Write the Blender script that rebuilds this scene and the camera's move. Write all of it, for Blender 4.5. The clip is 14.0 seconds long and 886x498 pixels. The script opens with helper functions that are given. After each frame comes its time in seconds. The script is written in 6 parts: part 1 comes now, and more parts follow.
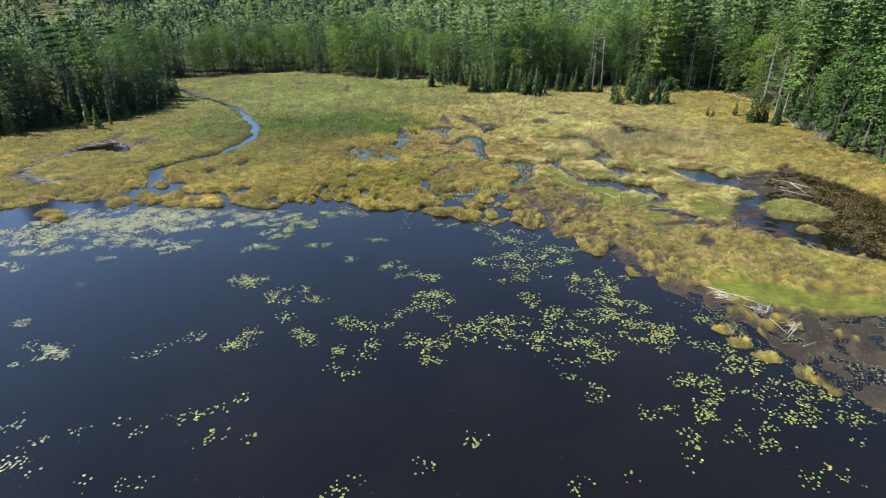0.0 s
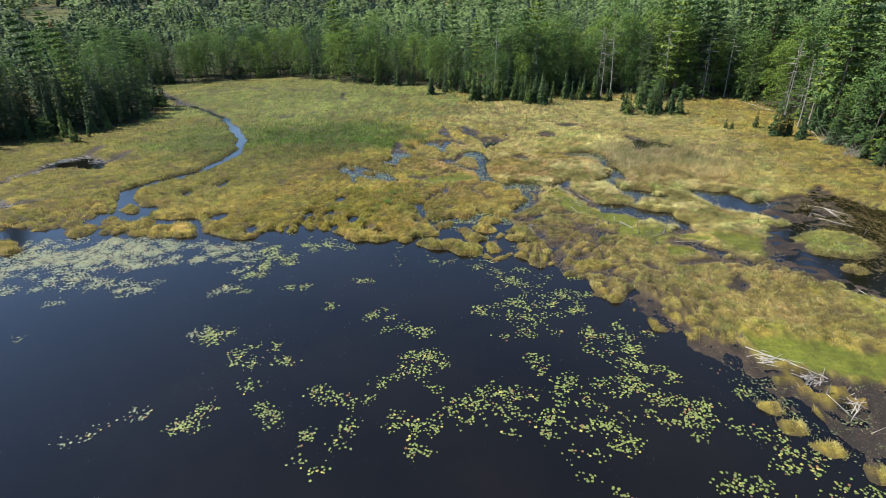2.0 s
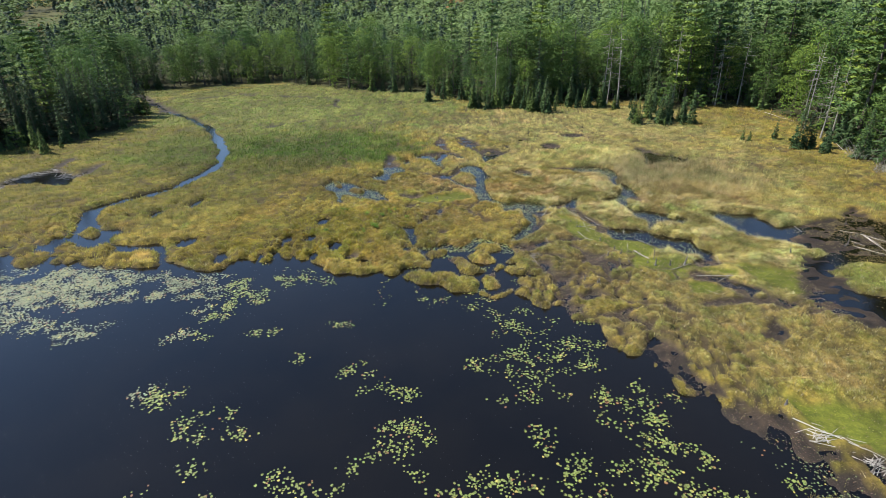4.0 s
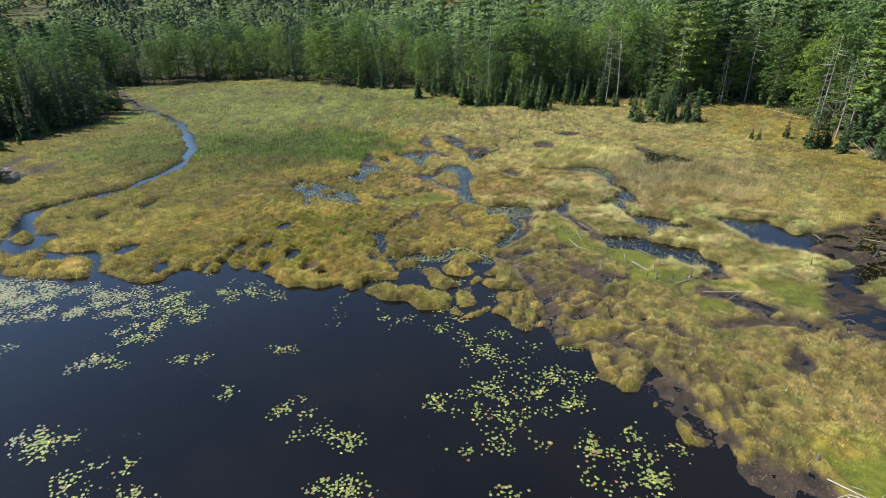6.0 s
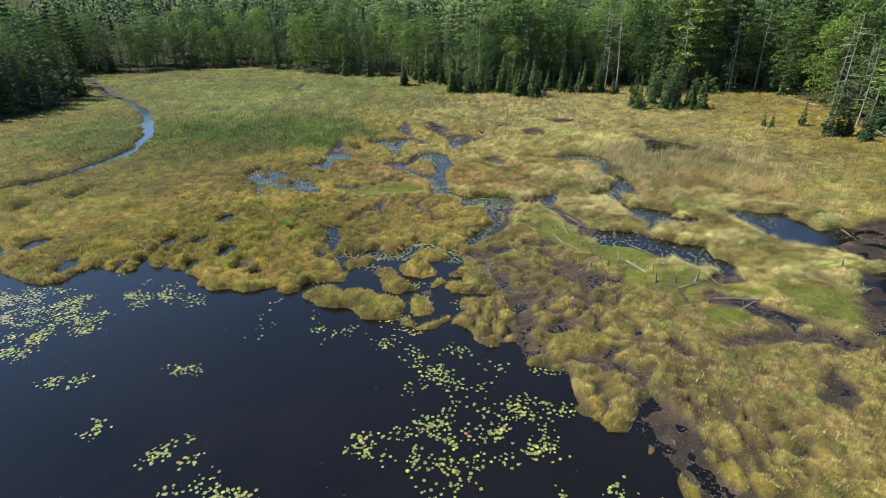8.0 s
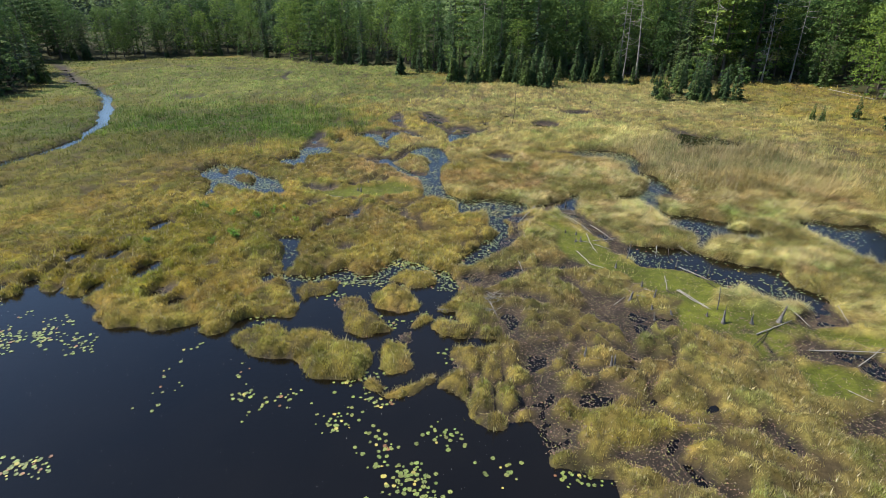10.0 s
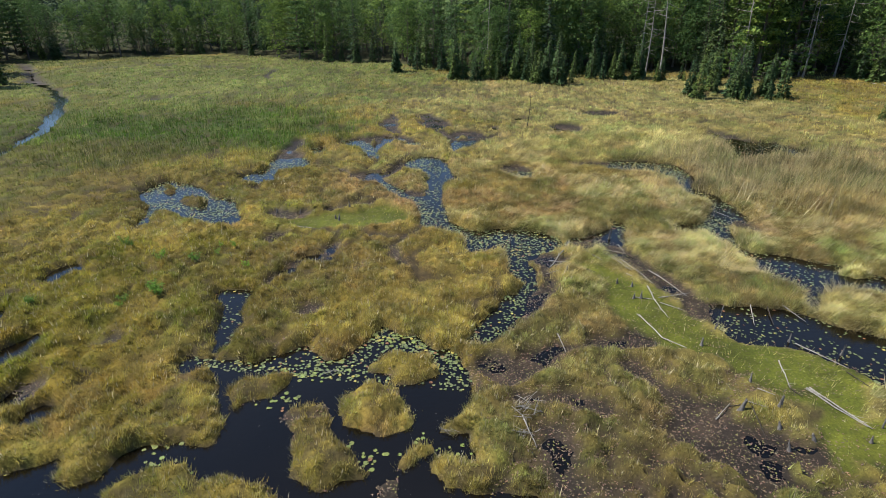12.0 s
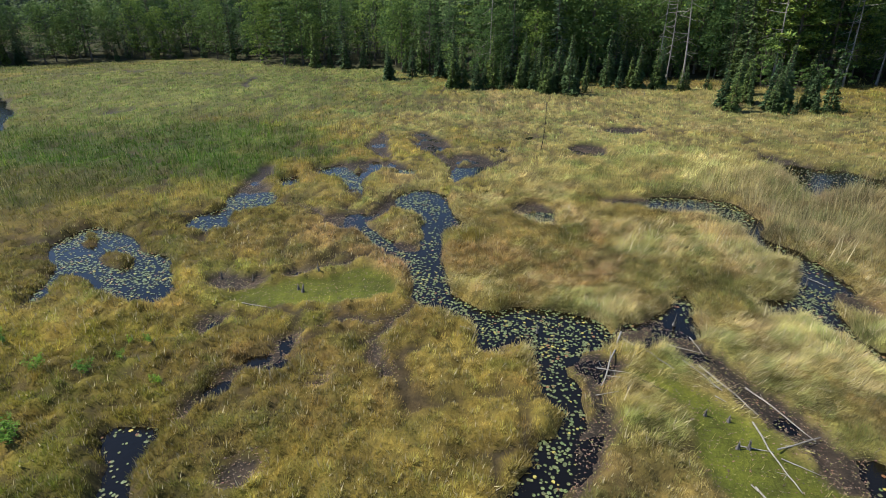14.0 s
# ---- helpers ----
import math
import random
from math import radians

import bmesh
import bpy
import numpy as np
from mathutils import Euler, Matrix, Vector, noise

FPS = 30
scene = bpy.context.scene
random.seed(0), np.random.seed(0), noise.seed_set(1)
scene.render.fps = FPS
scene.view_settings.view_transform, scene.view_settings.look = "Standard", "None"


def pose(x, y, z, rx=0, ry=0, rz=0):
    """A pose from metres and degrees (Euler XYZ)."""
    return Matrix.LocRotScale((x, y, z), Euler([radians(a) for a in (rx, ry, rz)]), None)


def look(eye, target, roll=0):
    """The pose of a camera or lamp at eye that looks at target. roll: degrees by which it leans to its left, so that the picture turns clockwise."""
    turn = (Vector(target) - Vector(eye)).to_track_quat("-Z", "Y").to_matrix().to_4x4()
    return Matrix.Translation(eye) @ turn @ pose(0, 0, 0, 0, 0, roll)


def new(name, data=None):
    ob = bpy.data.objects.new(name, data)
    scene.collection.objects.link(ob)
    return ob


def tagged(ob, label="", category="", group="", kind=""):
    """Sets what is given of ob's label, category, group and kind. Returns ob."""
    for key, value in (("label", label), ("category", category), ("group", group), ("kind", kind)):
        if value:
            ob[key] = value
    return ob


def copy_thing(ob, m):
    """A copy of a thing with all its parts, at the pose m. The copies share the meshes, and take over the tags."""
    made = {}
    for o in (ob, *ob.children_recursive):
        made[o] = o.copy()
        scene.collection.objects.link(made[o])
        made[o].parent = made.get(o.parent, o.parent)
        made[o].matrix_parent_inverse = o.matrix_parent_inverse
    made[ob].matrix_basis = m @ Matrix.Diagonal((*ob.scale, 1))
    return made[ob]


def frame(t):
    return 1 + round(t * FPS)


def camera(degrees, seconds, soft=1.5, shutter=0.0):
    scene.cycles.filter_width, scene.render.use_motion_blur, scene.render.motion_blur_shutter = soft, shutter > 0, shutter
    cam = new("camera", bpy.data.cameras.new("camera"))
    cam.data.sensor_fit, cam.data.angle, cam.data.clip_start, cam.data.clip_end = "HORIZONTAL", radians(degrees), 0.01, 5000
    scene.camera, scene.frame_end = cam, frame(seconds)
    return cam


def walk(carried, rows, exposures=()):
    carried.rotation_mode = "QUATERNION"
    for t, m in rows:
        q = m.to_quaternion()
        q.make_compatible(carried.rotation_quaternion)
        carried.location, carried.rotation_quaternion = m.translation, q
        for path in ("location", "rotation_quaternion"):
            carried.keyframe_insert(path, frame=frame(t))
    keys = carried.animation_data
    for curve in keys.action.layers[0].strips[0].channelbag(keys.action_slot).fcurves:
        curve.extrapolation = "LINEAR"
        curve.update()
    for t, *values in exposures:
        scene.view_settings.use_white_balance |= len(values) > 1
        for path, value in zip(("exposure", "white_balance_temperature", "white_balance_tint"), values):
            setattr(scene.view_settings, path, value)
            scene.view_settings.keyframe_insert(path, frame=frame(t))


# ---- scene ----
cam = camera(78.6, 14.0, soft=0.7)
PATH = [
    (0, (0.582, 0.606, 29.226), (0.575, 3.122, 27.997), -1),
    (0.5, (0.840, 3.030, 29.312), (0.827, 5.545, 28.083), -1),
    (1, (1.099, 5.460, 29.546), (1.081, 7.974, 28.312), -1.1),
    (1.5, (1.329, 7.855, 29.691), (1.308, 10.370, 28.461), -1.1),
    (2, (1.578, 10.186, 29.844), (1.554, 12.701, 28.615), -1.1),
    (2.5, (1.872, 12.421, 29.917), (1.844, 14.937, 28.690), -1.1),
    (3, (2.171, 14.612, 29.900), (2.141, 17.130, 28.676), -1.1),
    (3.2, (2.268, 15.548, 30.029), (2.237, 18.064, 28.799), -1.1),
    (5.3, (4.495, 24.157, 27.926), (4.459, 26.690, 26.732), -1),
    (5.5, (4.941, 24.966, 27.717), (4.903, 27.493, 26.512), -1),
    (6, (5.972, 26.685, 26.642), (5.930, 29.211, 25.434), -0.9),
    (6.5, (7.017, 28.568, 25.626), (6.973, 31.091, 24.413), -0.8),
    (7, (8.044, 30.622, 24.569), (8.000, 33.144, 23.352), -0.7),
    (7.5, (8.925, 32.816, 23.520), (8.877, 35.335, 22.299), -0.6),
    (7.7, (9.338, 33.657, 23.080), (9.283, 36.179, 21.865), -0.8),
    (9.8, (10.695, 45.769, 18.700), (10.619, 48.290, 17.485), -0.5),
    (10, (10.594, 47.046, 18.402), (10.522, 49.564, 17.182), -0.4),
    (10.5, (10.514, 50.219, 17.450), (10.440, 52.741, 16.233), -0.5),
    (11, (10.380, 53.379, 16.771), (10.303, 55.899, 15.553), -0.6),
    (11.5, (10.199, 56.515, 16.296), (10.125, 59.035, 15.079), -0.6),
    (12, (10.090, 59.700, 16.073), (10.013, 62.219, 14.853), -0.8),
    (12.5, (9.899, 62.821, 16.006), (9.824, 65.341, 14.788), -0.8),
    (13, (9.792, 65.831, 15.894), (9.719, 68.351, 14.678), -0.9),
    (13.5, (9.668, 68.624, 15.719), (9.603, 71.147, 14.505), -0.8),
    (14, (9.639, 71.250, 15.494), (9.577, 73.773, 14.283), -0.8),
]
walk(cam, [(t, look(eye, target, roll)) for t, eye, target, roll in PATH], exposures=((0.0, 1.36), (3.0, 1.18), (6.5, 1.14), (11.0, 0.97), (14.0, 0.82)))

# ---- world, sun ----
SUN_FROM = Vector((-0.62, 0.10, 0.87)).normalized()
world = bpy.data.worlds.new("sky")
scene.world = world
world.use_nodes = True
sky = world.node_tree.nodes.new("ShaderNodeTexSky")
sky.sky_type = "NISHITA"
sky.sun_disc = False
sky.sun_elevation = math.asin(SUN_FROM.z)
sky.sun_rotation = math.atan2(SUN_FROM.x, SUN_FROM.y) % (2 * math.pi)
sky.air_density, sky.dust_density, sky.ozone_density = 1.0, 0.0, 4.0
background = world.node_tree.nodes["Background"]
background.inputs["Strength"].default_value = 0.115
world.node_tree.links.new(sky.outputs[0], background.inputs["Color"])
sun = new("sun", bpy.data.lights.new("sun", "SUN"))
sun.data.energy, sun.data.angle, sun.data.color = 5.0, radians(0.53), (1.0, 0.94, 0.84)
sun.matrix_world = look(SUN_FROM * 200, (0, 0, 0))

# ---- materials ----


def material(name, rough=0.8, metal=0.0, spec=0.3):
    m = bpy.data.materials.new(name)
    m.use_nodes = True
    b = m.node_tree.nodes["Principled BSDF"]
    b.inputs["Roughness"].default_value, b.inputs["Metallic"].default_value = rough, metal
    b.inputs["Specular IOR Level"].default_value = spec
    return m, m.node_tree, b


def node(tree, kind, links=(), **values):
    n = tree.nodes.new("ShaderNode" + kind)
    for key, value in values.items():
        if key in n.inputs:
            n.inputs[key].default_value = value
        else:
            setattr(n, key, value)
    for key, socket in links:
        tree.links.new(socket, n.inputs[key])
    return n


def place(tree, scale=1.0):
    c = node(tree, "TexCoord")
    return c.outputs["Object"]


def noise_of(tree, scale, detail=4.0, rough=0.55, at=None):
    n = node(tree, "TexNoise")
    n.inputs["Scale"].default_value, n.inputs["Detail"].default_value, n.inputs["Roughness"].default_value = scale, detail, rough
    tree.links.new(at if at else place(tree), n.inputs["Vector"])
    return n.outputs["Fac"]


def ramp(tree, fac, stops):
    r = node(tree, "ValToRGB")
    e = r.color_ramp.elements
    while len(e) < len(stops):
        e.new(0.5)
    for k, (p, c) in zip(e, stops):
        k.position, k.color = p, (*c, 1)
    tree.links.new(fac, r.inputs["Fac"])
    return r.outputs["Color"]


def mixed(tree, a, b, fac, blend="MIX"):
    m = node(tree, "Mix")
    m.data_type, m.blend_type = "RGBA", blend
    for i, v in ((0, fac), (6, a), (7, b)):
        if hasattr(v, "is_output"):
            tree.links.new(v, m.inputs[i])
        else:
            m.inputs[i].default_value = v if i == 0 else (*v, 1)
    return m.outputs[2]


def bumped(tree, shader, height, strength=0.5, distance=0.05):
    b = node(tree, "Bump")
    b.inputs["Strength"].default_value, b.inputs["Distance"].default_value = strength, distance
    tree.links.new(height, b.inputs["Height"])
    tree.links.new(b.outputs["Normal"], shader.inputs["Normal"])


def ground_material():
    m, tree, b = material("marsh_soil", 0.95, spec=0.2)
    tint = node(tree, "Attribute")
    tint.attribute_name = "tint"
    fine, mid, big = noise_of(tree, 9.0, 6.0, 0.7), noise_of(tree, 1.7, 4.0), noise_of(tree, 0.35, 3.0)
    c = mixed(tree, tint.outputs["Color"], ramp(tree, fine, ((0.3, (0.25, 0.22, 0.16)), (0.7, (1.0, 1.0, 0.95)))), 0.8, "MULTIPLY")
    c = mixed(tree, c, ramp(tree, mid, ((0.35, (0.6, 0.62, 0.55)), (0.65, (1.25, 1.2, 1.0)))), 0.7, "MULTIPLY")
    c = mixed(tree, c, ramp(tree, big, ((0.35, (0.8, 0.85, 0.75)), (0.65, (1.15, 1.1, 1.05)))), 0.7, "MULTIPLY")
    tree.links.new(c, b.inputs["Base Color"])
    wet = node(tree, "Attribute")
    wet.attribute_name = "wet"
    rough = node(tree, "MapRange")
    rough.inputs["To Min"].default_value, rough.inputs["To Max"].default_value = 0.95, 0.68
    tree.links.new(wet.outputs["Fac"], rough.inputs["Value"])
    tree.links.new(rough.outputs["Result"], b.inputs["Roughness"])
    bumped(tree, b, fine, 0.9, 0.08)
    return m


def water_material():
    m, tree, b = material("pond_water", 0.04, spec=0.5)
    b.inputs["IOR"].default_value = 1.333
    c = ramp(tree, noise_of(tree, 0.08, 3.0), ((0.3, (0.0022, 0.0018, 0.0012)), (0.7, (0.0050, 0.0040, 0.0025))))
    tree.links.new(c, b.inputs["Base Color"])
    coords = node(tree, "Mapping", (("Vector", place(tree)),))
    coords.inputs["Scale"].default_value = (1.0, 2.4, 1.0)
    ripples = noise_of(tree, 2.6, 3.0, 0.6, coords.outputs["Vector"])
    bumped(tree, b, ripples, 0.26, 0.03)
    return m


def tinted(name, rough=0.75, spec=0.25, through_light=0.35, spread=0.35):
    """A leaf: its colour from the mesh, varied piece by piece; part of the light passes through."""
    m, tree, b = material(name, rough, spec=spec)
    tint = node(tree, "Attribute")
    tint.attribute_name = "tint"
    island = node(tree, "NewGeometry").outputs["Random Per Island"]
    c = mixed(tree, tint.outputs["Color"], ramp(tree, island, ((0.0, (1 - spread,) * 3), (1.0, (1 + spread, 1 + spread, 1 + spread * 0.6)))), 1.0, "MULTIPLY")
    tree.links.new(c, b.inputs["Base Color"])
    back = node(tree, "BsdfTranslucent", (("Color", c),))
    mix = node(tree, "MixShader")
    mix.inputs[0].default_value = through_light
    tree.links.new(b.outputs[0], mix.inputs[1])
    tree.links.new(back.outputs[0], mix.inputs[2])
    tree.links.new(mix.outputs[0], tree.nodes["Material Output"].inputs["Surface"])
    return m


def foliage(name, dark, light, through_light=0.3):
    m, tree, b = material(name, 0.75, spec=0.15)
    nodes_geo = node(tree, "NewGeometry")
    who = node(tree, "ObjectInfo").outputs["Random"]
    c = ramp(tree, nodes_geo.outputs["Random Per Island"], ((0.0, dark), (1.0, light)))
    c = mixed(tree, c, ramp(tree, who, ((0.0, (0.46, 0.58, 0.66)), (0.35, (0.84, 0.89, 0.90)), (0.7, (1.05, 1.03, 0.95)), (1.0, (1.60, 1.40, 0.88)))), 1.0, "MULTIPLY")
    tree.links.new(c, b.inputs["Base Color"])
    back = node(tree, "BsdfTranslucent", (("Color", c),))
    mix = node(tree, "MixShader")
    mix.inputs[0].default_value = through_light
    tree.links.new(b.outputs[0], mix.inputs[1])
    tree.links.new(back.outputs[0], mix.inputs[2])
    tree.links.new(mix.outputs[0], tree.nodes["Material Output"].inputs["Surface"])
    return m


def wood(name, dark, light, scale=6.0):
    m, tree, b = material(name, 0.85, spec=0.2)
    coords = node(tree, "Mapping", (("Vector", place(tree)),))
    coords.inputs["Scale"].default_value = (1.0, 1.0, 0.15)
    grain = noise_of(tree, scale * 3, 5.0, 0.6, coords.outputs["Vector"])
    c = ramp(tree, grain, ((0.3, dark), (0.7, light)))
    c = mixed(tree, c, ramp(tree, noise_of(tree, scale * 0.4), ((0.35, (0.7, 0.7, 0.7)), (0.65, (1.15, 1.15, 1.15)))), 0.8, "MULTIPLY")
    tree.links.new(c, b.inputs["Base Color"])
    bumped(tree, b, grain, 0.6, 0.03)
    return m


SOIL, WATER = ground_material(), water_material()
GRASS = tinted("sedge", 0.75, 0.15, 0.35, 0.34)
PAD = tinted("lily_leaf", 0.46, 0.4, 0.06, 0.25)
CANOPY = tinted("far_leaves", 0.8, 0.12, 0.12, 0.14)
BROADLEAF = foliage("broad_leaves", (0.040, 0.082, 0.022), (0.118, 0.186, 0.044), 0.22)
NEEDLES = foliage("spruce_needles", (0.020, 0.042, 0.022), (0.064, 0.100, 0.044), 0.1)
YOUNG = foliage("young_needles", (0.034, 0.064, 0.026), (0.090, 0.138, 0.050), 0.12)
PINE = foliage("pine_needles", (0.042, 0.085, 0.024), (0.120, 0.175, 0.048), 0.12)
SHRUB = foliage("shrub_leaves", (0.07, 0.15, 0.02), (0.13, 0.24, 0.03))
BARK = wood("bark", (0.05, 0.04, 0.03), (0.14, 0.12, 0.10))
DEAD = wood("weathered_wood", (0.13, 0.118, 0.105), (0.31, 0.29, 0.26))
BLEACHED = wood("bleached_wood", (0.26, 0.24, 0.215), (0.52, 0.49, 0.44))
STUMP = wood("stump_wood", (0.035, 0.031, 0.028), (0.20, 0.185, 0.17))
CHARRED = wood("wet_dark_wood", (0.015, 0.012, 0.010), (0.06, 0.05, 0.04))

# ---- mesh helpers ----


def mesh_of(name, verts, faces, mat, tint=None, smooth=False):
    """A mesh from arrays: verts (n, 3), faces a list of (m, k) arrays; tint (n, 3) colours."""
    me = bpy.data.meshes.new(name)
    verts = np.asarray(verts, np.float32)
    faces = [np.asarray(f, np.int32) for f in faces if len(f)]
    loops = np.concatenate([f.ravel() for f in faces])
    counts = np.concatenate([np.full(len(f), f.shape[1]) for f in faces])
    starts = np.concatenate([[0], np.cumsum(counts)[:-1]]).astype(np.int32)
    me.vertices.add(len(verts))
    me.vertices.foreach_set("co", verts.ravel())
    me.loops.add(len(loops))
    me.loops.foreach_set("vertex_index", loops)
    me.polygons.add(len(counts))
    me.polygons.foreach_set("loop_start", starts)
    if smooth:
        me.polygons.foreach_set("use_smooth", np.ones(len(counts), bool))
    me.update(calc_edges=True)
    me.validate()
    me.materials.append(mat)
    if tint is not None:
        colour(me, "tint", tint)
    return me


def colour(me, name, rgb):
    layer = me.color_attributes.new(name, "FLOAT_COLOR", "POINT")
    rgba = np.ones((len(rgb), 4), np.float32)
    rgba[:, :3] = rgb
    layer.data.foreach_set("color", rgba.ravel())


def part(name, me, parent=None, label=""):
    ob = new(name, me)
    if parent is not None:
        ob.parent = parent
    return tagged(ob, label)


def tubes(runs, sides=6):
    """Tapered limbs: each run is (points (k, 3), radii (k)). Returns verts, quads, triangles."""
    verts, quads, tris, base = [], [], [], 0
    turn = np.arange(sides) * 2 * np.pi / sides
    for pts, radii in runs:
        pts = np.asarray(pts, float)
        k = len(pts)
        way = np.gradient(pts, axis=0)
        way /= np.linalg.norm(way, axis=1)[:, None] + 1e-9
        side = np.cross(way, (0.31, 0.95, 0.05) if abs(way[0][2]) > 0.7 else (0.0, 0.0, 1.0))
        side /= np.linalg.norm(side, axis=1)[:, None] + 1e-9
        up = np.cross(side, way)
        ring = pts[:, None] + np.asarray(radii)[:, None, None] * (np.cos(turn)[None, :, None] * side[:, None] + np.sin(turn)[None, :, None] * up[:, None])
        verts.append(ring.reshape(-1, 3))
        i, j = np.meshgrid(np.arange(k - 1), np.arange(sides), indexing="ij")
        a, b = base + i * sides + j, base + i * sides + (j + 1) % sides
        quads.append(np.stack([a, b, b + sides, a + sides], -1).reshape(-1, 4))
        tris.append(np.array([(base + (k - 1) * sides, base + (k - 1) * sides + q, base + (k - 1) * sides + q + 1) for q in range(1, sides - 1)]))
        base += k * sides
    return np.concatenate(verts), np.concatenate(quads), np.concatenate(tris)


def tube_mesh(name, runs, mat, sides=6):
    v, q, t = tubes(runs, sides)
    return mesh_of(name, v, [q, t], mat, smooth=True)


def leaves(centres, normals, size, rng, stretch=1.5):
    """Pointed leaf sprays at centres facing normals. Returns verts (3n, 3) and triangles."""
    n = len(centres)
    normals = normals / (np.linalg.norm(normals, axis=1)[:, None] + 1e-9)
    a = np.cross(normals, rng.normal(size=(n, 3)))
    a /= np.linalg.norm(a, axis=1)[:, None] + 1e-9
    b = np.cross(normals, a)
    s = (np.asarray(size) * rng.uniform(0.6, 1.3, n))[:, None]
    v = np.stack([centres - a * s * stretch * 0.5 - b * s * 0.4, centres + a * s * stretch * 0.5 - b * s * 0.2, centres + b * s * 0.6 + normals * s * 0.1], 1)
    return v.reshape(-1, 3), np.arange(3 * n).reshape(n, 3)


# ---- value noise and distances on the plan ----
LATTICE = np.random.default_rng(5).random((256, 256))


def value_noise(x, y, size):
    u, v = x / size, y / size
    i, j = np.floor(u).astype(int), np.floor(v).astype(int)
    f, g = u - i, v - j
    f, g = f * f * (3 - 2 * f), g * g * (3 - 2 * g)
    a = LATTICE[i % 256, j % 256] * (1 - f) + LATTICE[(i + 1) % 256, j % 256] * f
    b = LATTICE[i % 256, (j + 1) % 256] * (1 - f) + LATTICE[(i + 1) % 256, (j + 1) % 256] * f
    return a * (1 - g) + b * g


def wobble(x, y, size, octaves=3):
    """Fractal noise from -1 to 1."""
    total, weight = 0.0, 0.0
    for k in range(octaves):
        total = total + (value_noise(x + 37 * k, y - 51 * k, size / 2 ** k) - 0.5) * 2 / 1.8 ** k
        weight += 1 / 1.8 ** k
    return total / weight * 1.5


def worley(x, y, size):
    """Scattered mounds: the distances to the nearest and next centre, and the way from the nearest."""
    u, v = (x + 0.9 * wobble(x, y, 4.0, 2)) / size, (y + 0.9 * wobble(x + 55, y, 4.0, 2)) / size
    i, j = np.floor(u).astype(int), np.floor(v).astype(int)
    first, second = np.full(np.shape(x), 9.0), np.full(np.shape(x), 9.0)
    wx, wy = np.zeros(np.shape(x)), np.zeros(np.shape(x))
    for a in (-1, 0, 1):
        for b in (-1, 0, 1):
            p, q = i + a, j + b
            dx = u - p - 0.1 - 0.8 * LATTICE[p % 256, q % 256]
            dy = v - q - 0.1 - 0.8 * LATTICE[(p + 91) % 256, (q + 37) % 256]
            d = np.hypot(dx, dy)
            near = d < first
            second = np.where(near, first, np.minimum(second, d))
            wx, wy, first = np.where(near, dx, wx), np.where(near, dy, wy), np.where(near, d, first)
    return first * size, second * size, wx * size, wy * size


def tufts(x, y, size):
    """Small clumps: the distance from the nearest centre over the clump's size, the way from it, and a number of the clump's own."""
    u, v = x / size, y / size
    i, j = np.floor(u).astype(int), np.floor(v).astype(int)
    first, own = np.full(np.shape(x), 9.0), np.zeros(np.shape(x))
    wx, wy = np.zeros(np.shape(x)), np.zeros(np.shape(x))
    for a in (-1, 0, 1):
        for b in (-1, 0, 1):
            p, q = i + a, j + b
            dx = u - p - 0.05 - 0.9 * LATTICE[p % 256, q % 256]
            dy = v - q - 0.05 - 0.9 * LATTICE[(p + 91) % 256, (q + 37) % 256]
            d = np.hypot(dx, dy)
            near = d < first
            wx, wy, first = np.where(near, dx, wx), np.where(near, dy, wy), np.where(near, d, first)
            own = np.where(near, LATTICE[(p + 13) % 256, (q + 171) % 256], own)
    return first, wx, wy, own


def smooth(a, b, x):
    t = np.clip((x - a) / (b - a), 0, 1)
    return t * t * (3 - 2 * t)


def line_distance(x, y, pts):
    best = np.full(np.shape(x), 1e9)
    for (ax, ay), (bx, by) in zip(pts[:-1], pts[1:]):
        dx, dy = bx - ax, by - ay
        t = np.clip(((x - ax) * dx + (y - ay) * dy) / (dx * dx + dy * dy + 1e-9), 0, 1)
        best = np.minimum(best, (x - ax - t * dx) ** 2 + (y - ay - t * dy) ** 2)
    return np.sqrt(best)


def inside_distance(x, y, pts):
    """The distance to the outline: positive inside."""
    odd = np.zeros(np.shape(x), bool)
    ring = list(pts) + [pts[0]]
    for (ax, ay), (bx, by) in zip(ring[:-1], ring[1:]):
        if ay != by:
            odd ^= ((ay > y) != (by > y)) & (x < (bx - ax) * (y - ay) / (by - ay) + ax)
    return np.where(odd, 1, -1) * line_distance(x, y, ring)


def near_inside(x, y, pts, margin=3.0):
    """inside_distance, worked out only near the outline's box."""
    xs, ys = [p[0] for p in pts], [p[1] for p in pts]
    out = np.full(np.shape(x), -margin)
    box = (x > min(xs) - margin) & (x < max(xs) + margin) & (y > min(ys) - margin) & (y < max(ys) + margin)
    out[box] = inside_distance(x[box], y[box], pts)
    return out


def blob(x, y, cx, cy, rx, ry):
    q = np.sqrt(((x - cx) / rx) ** 2 + ((y - cy) / ry) ** 2)
    return np.maximum((1 - q) * min(rx, ry), -6.0)


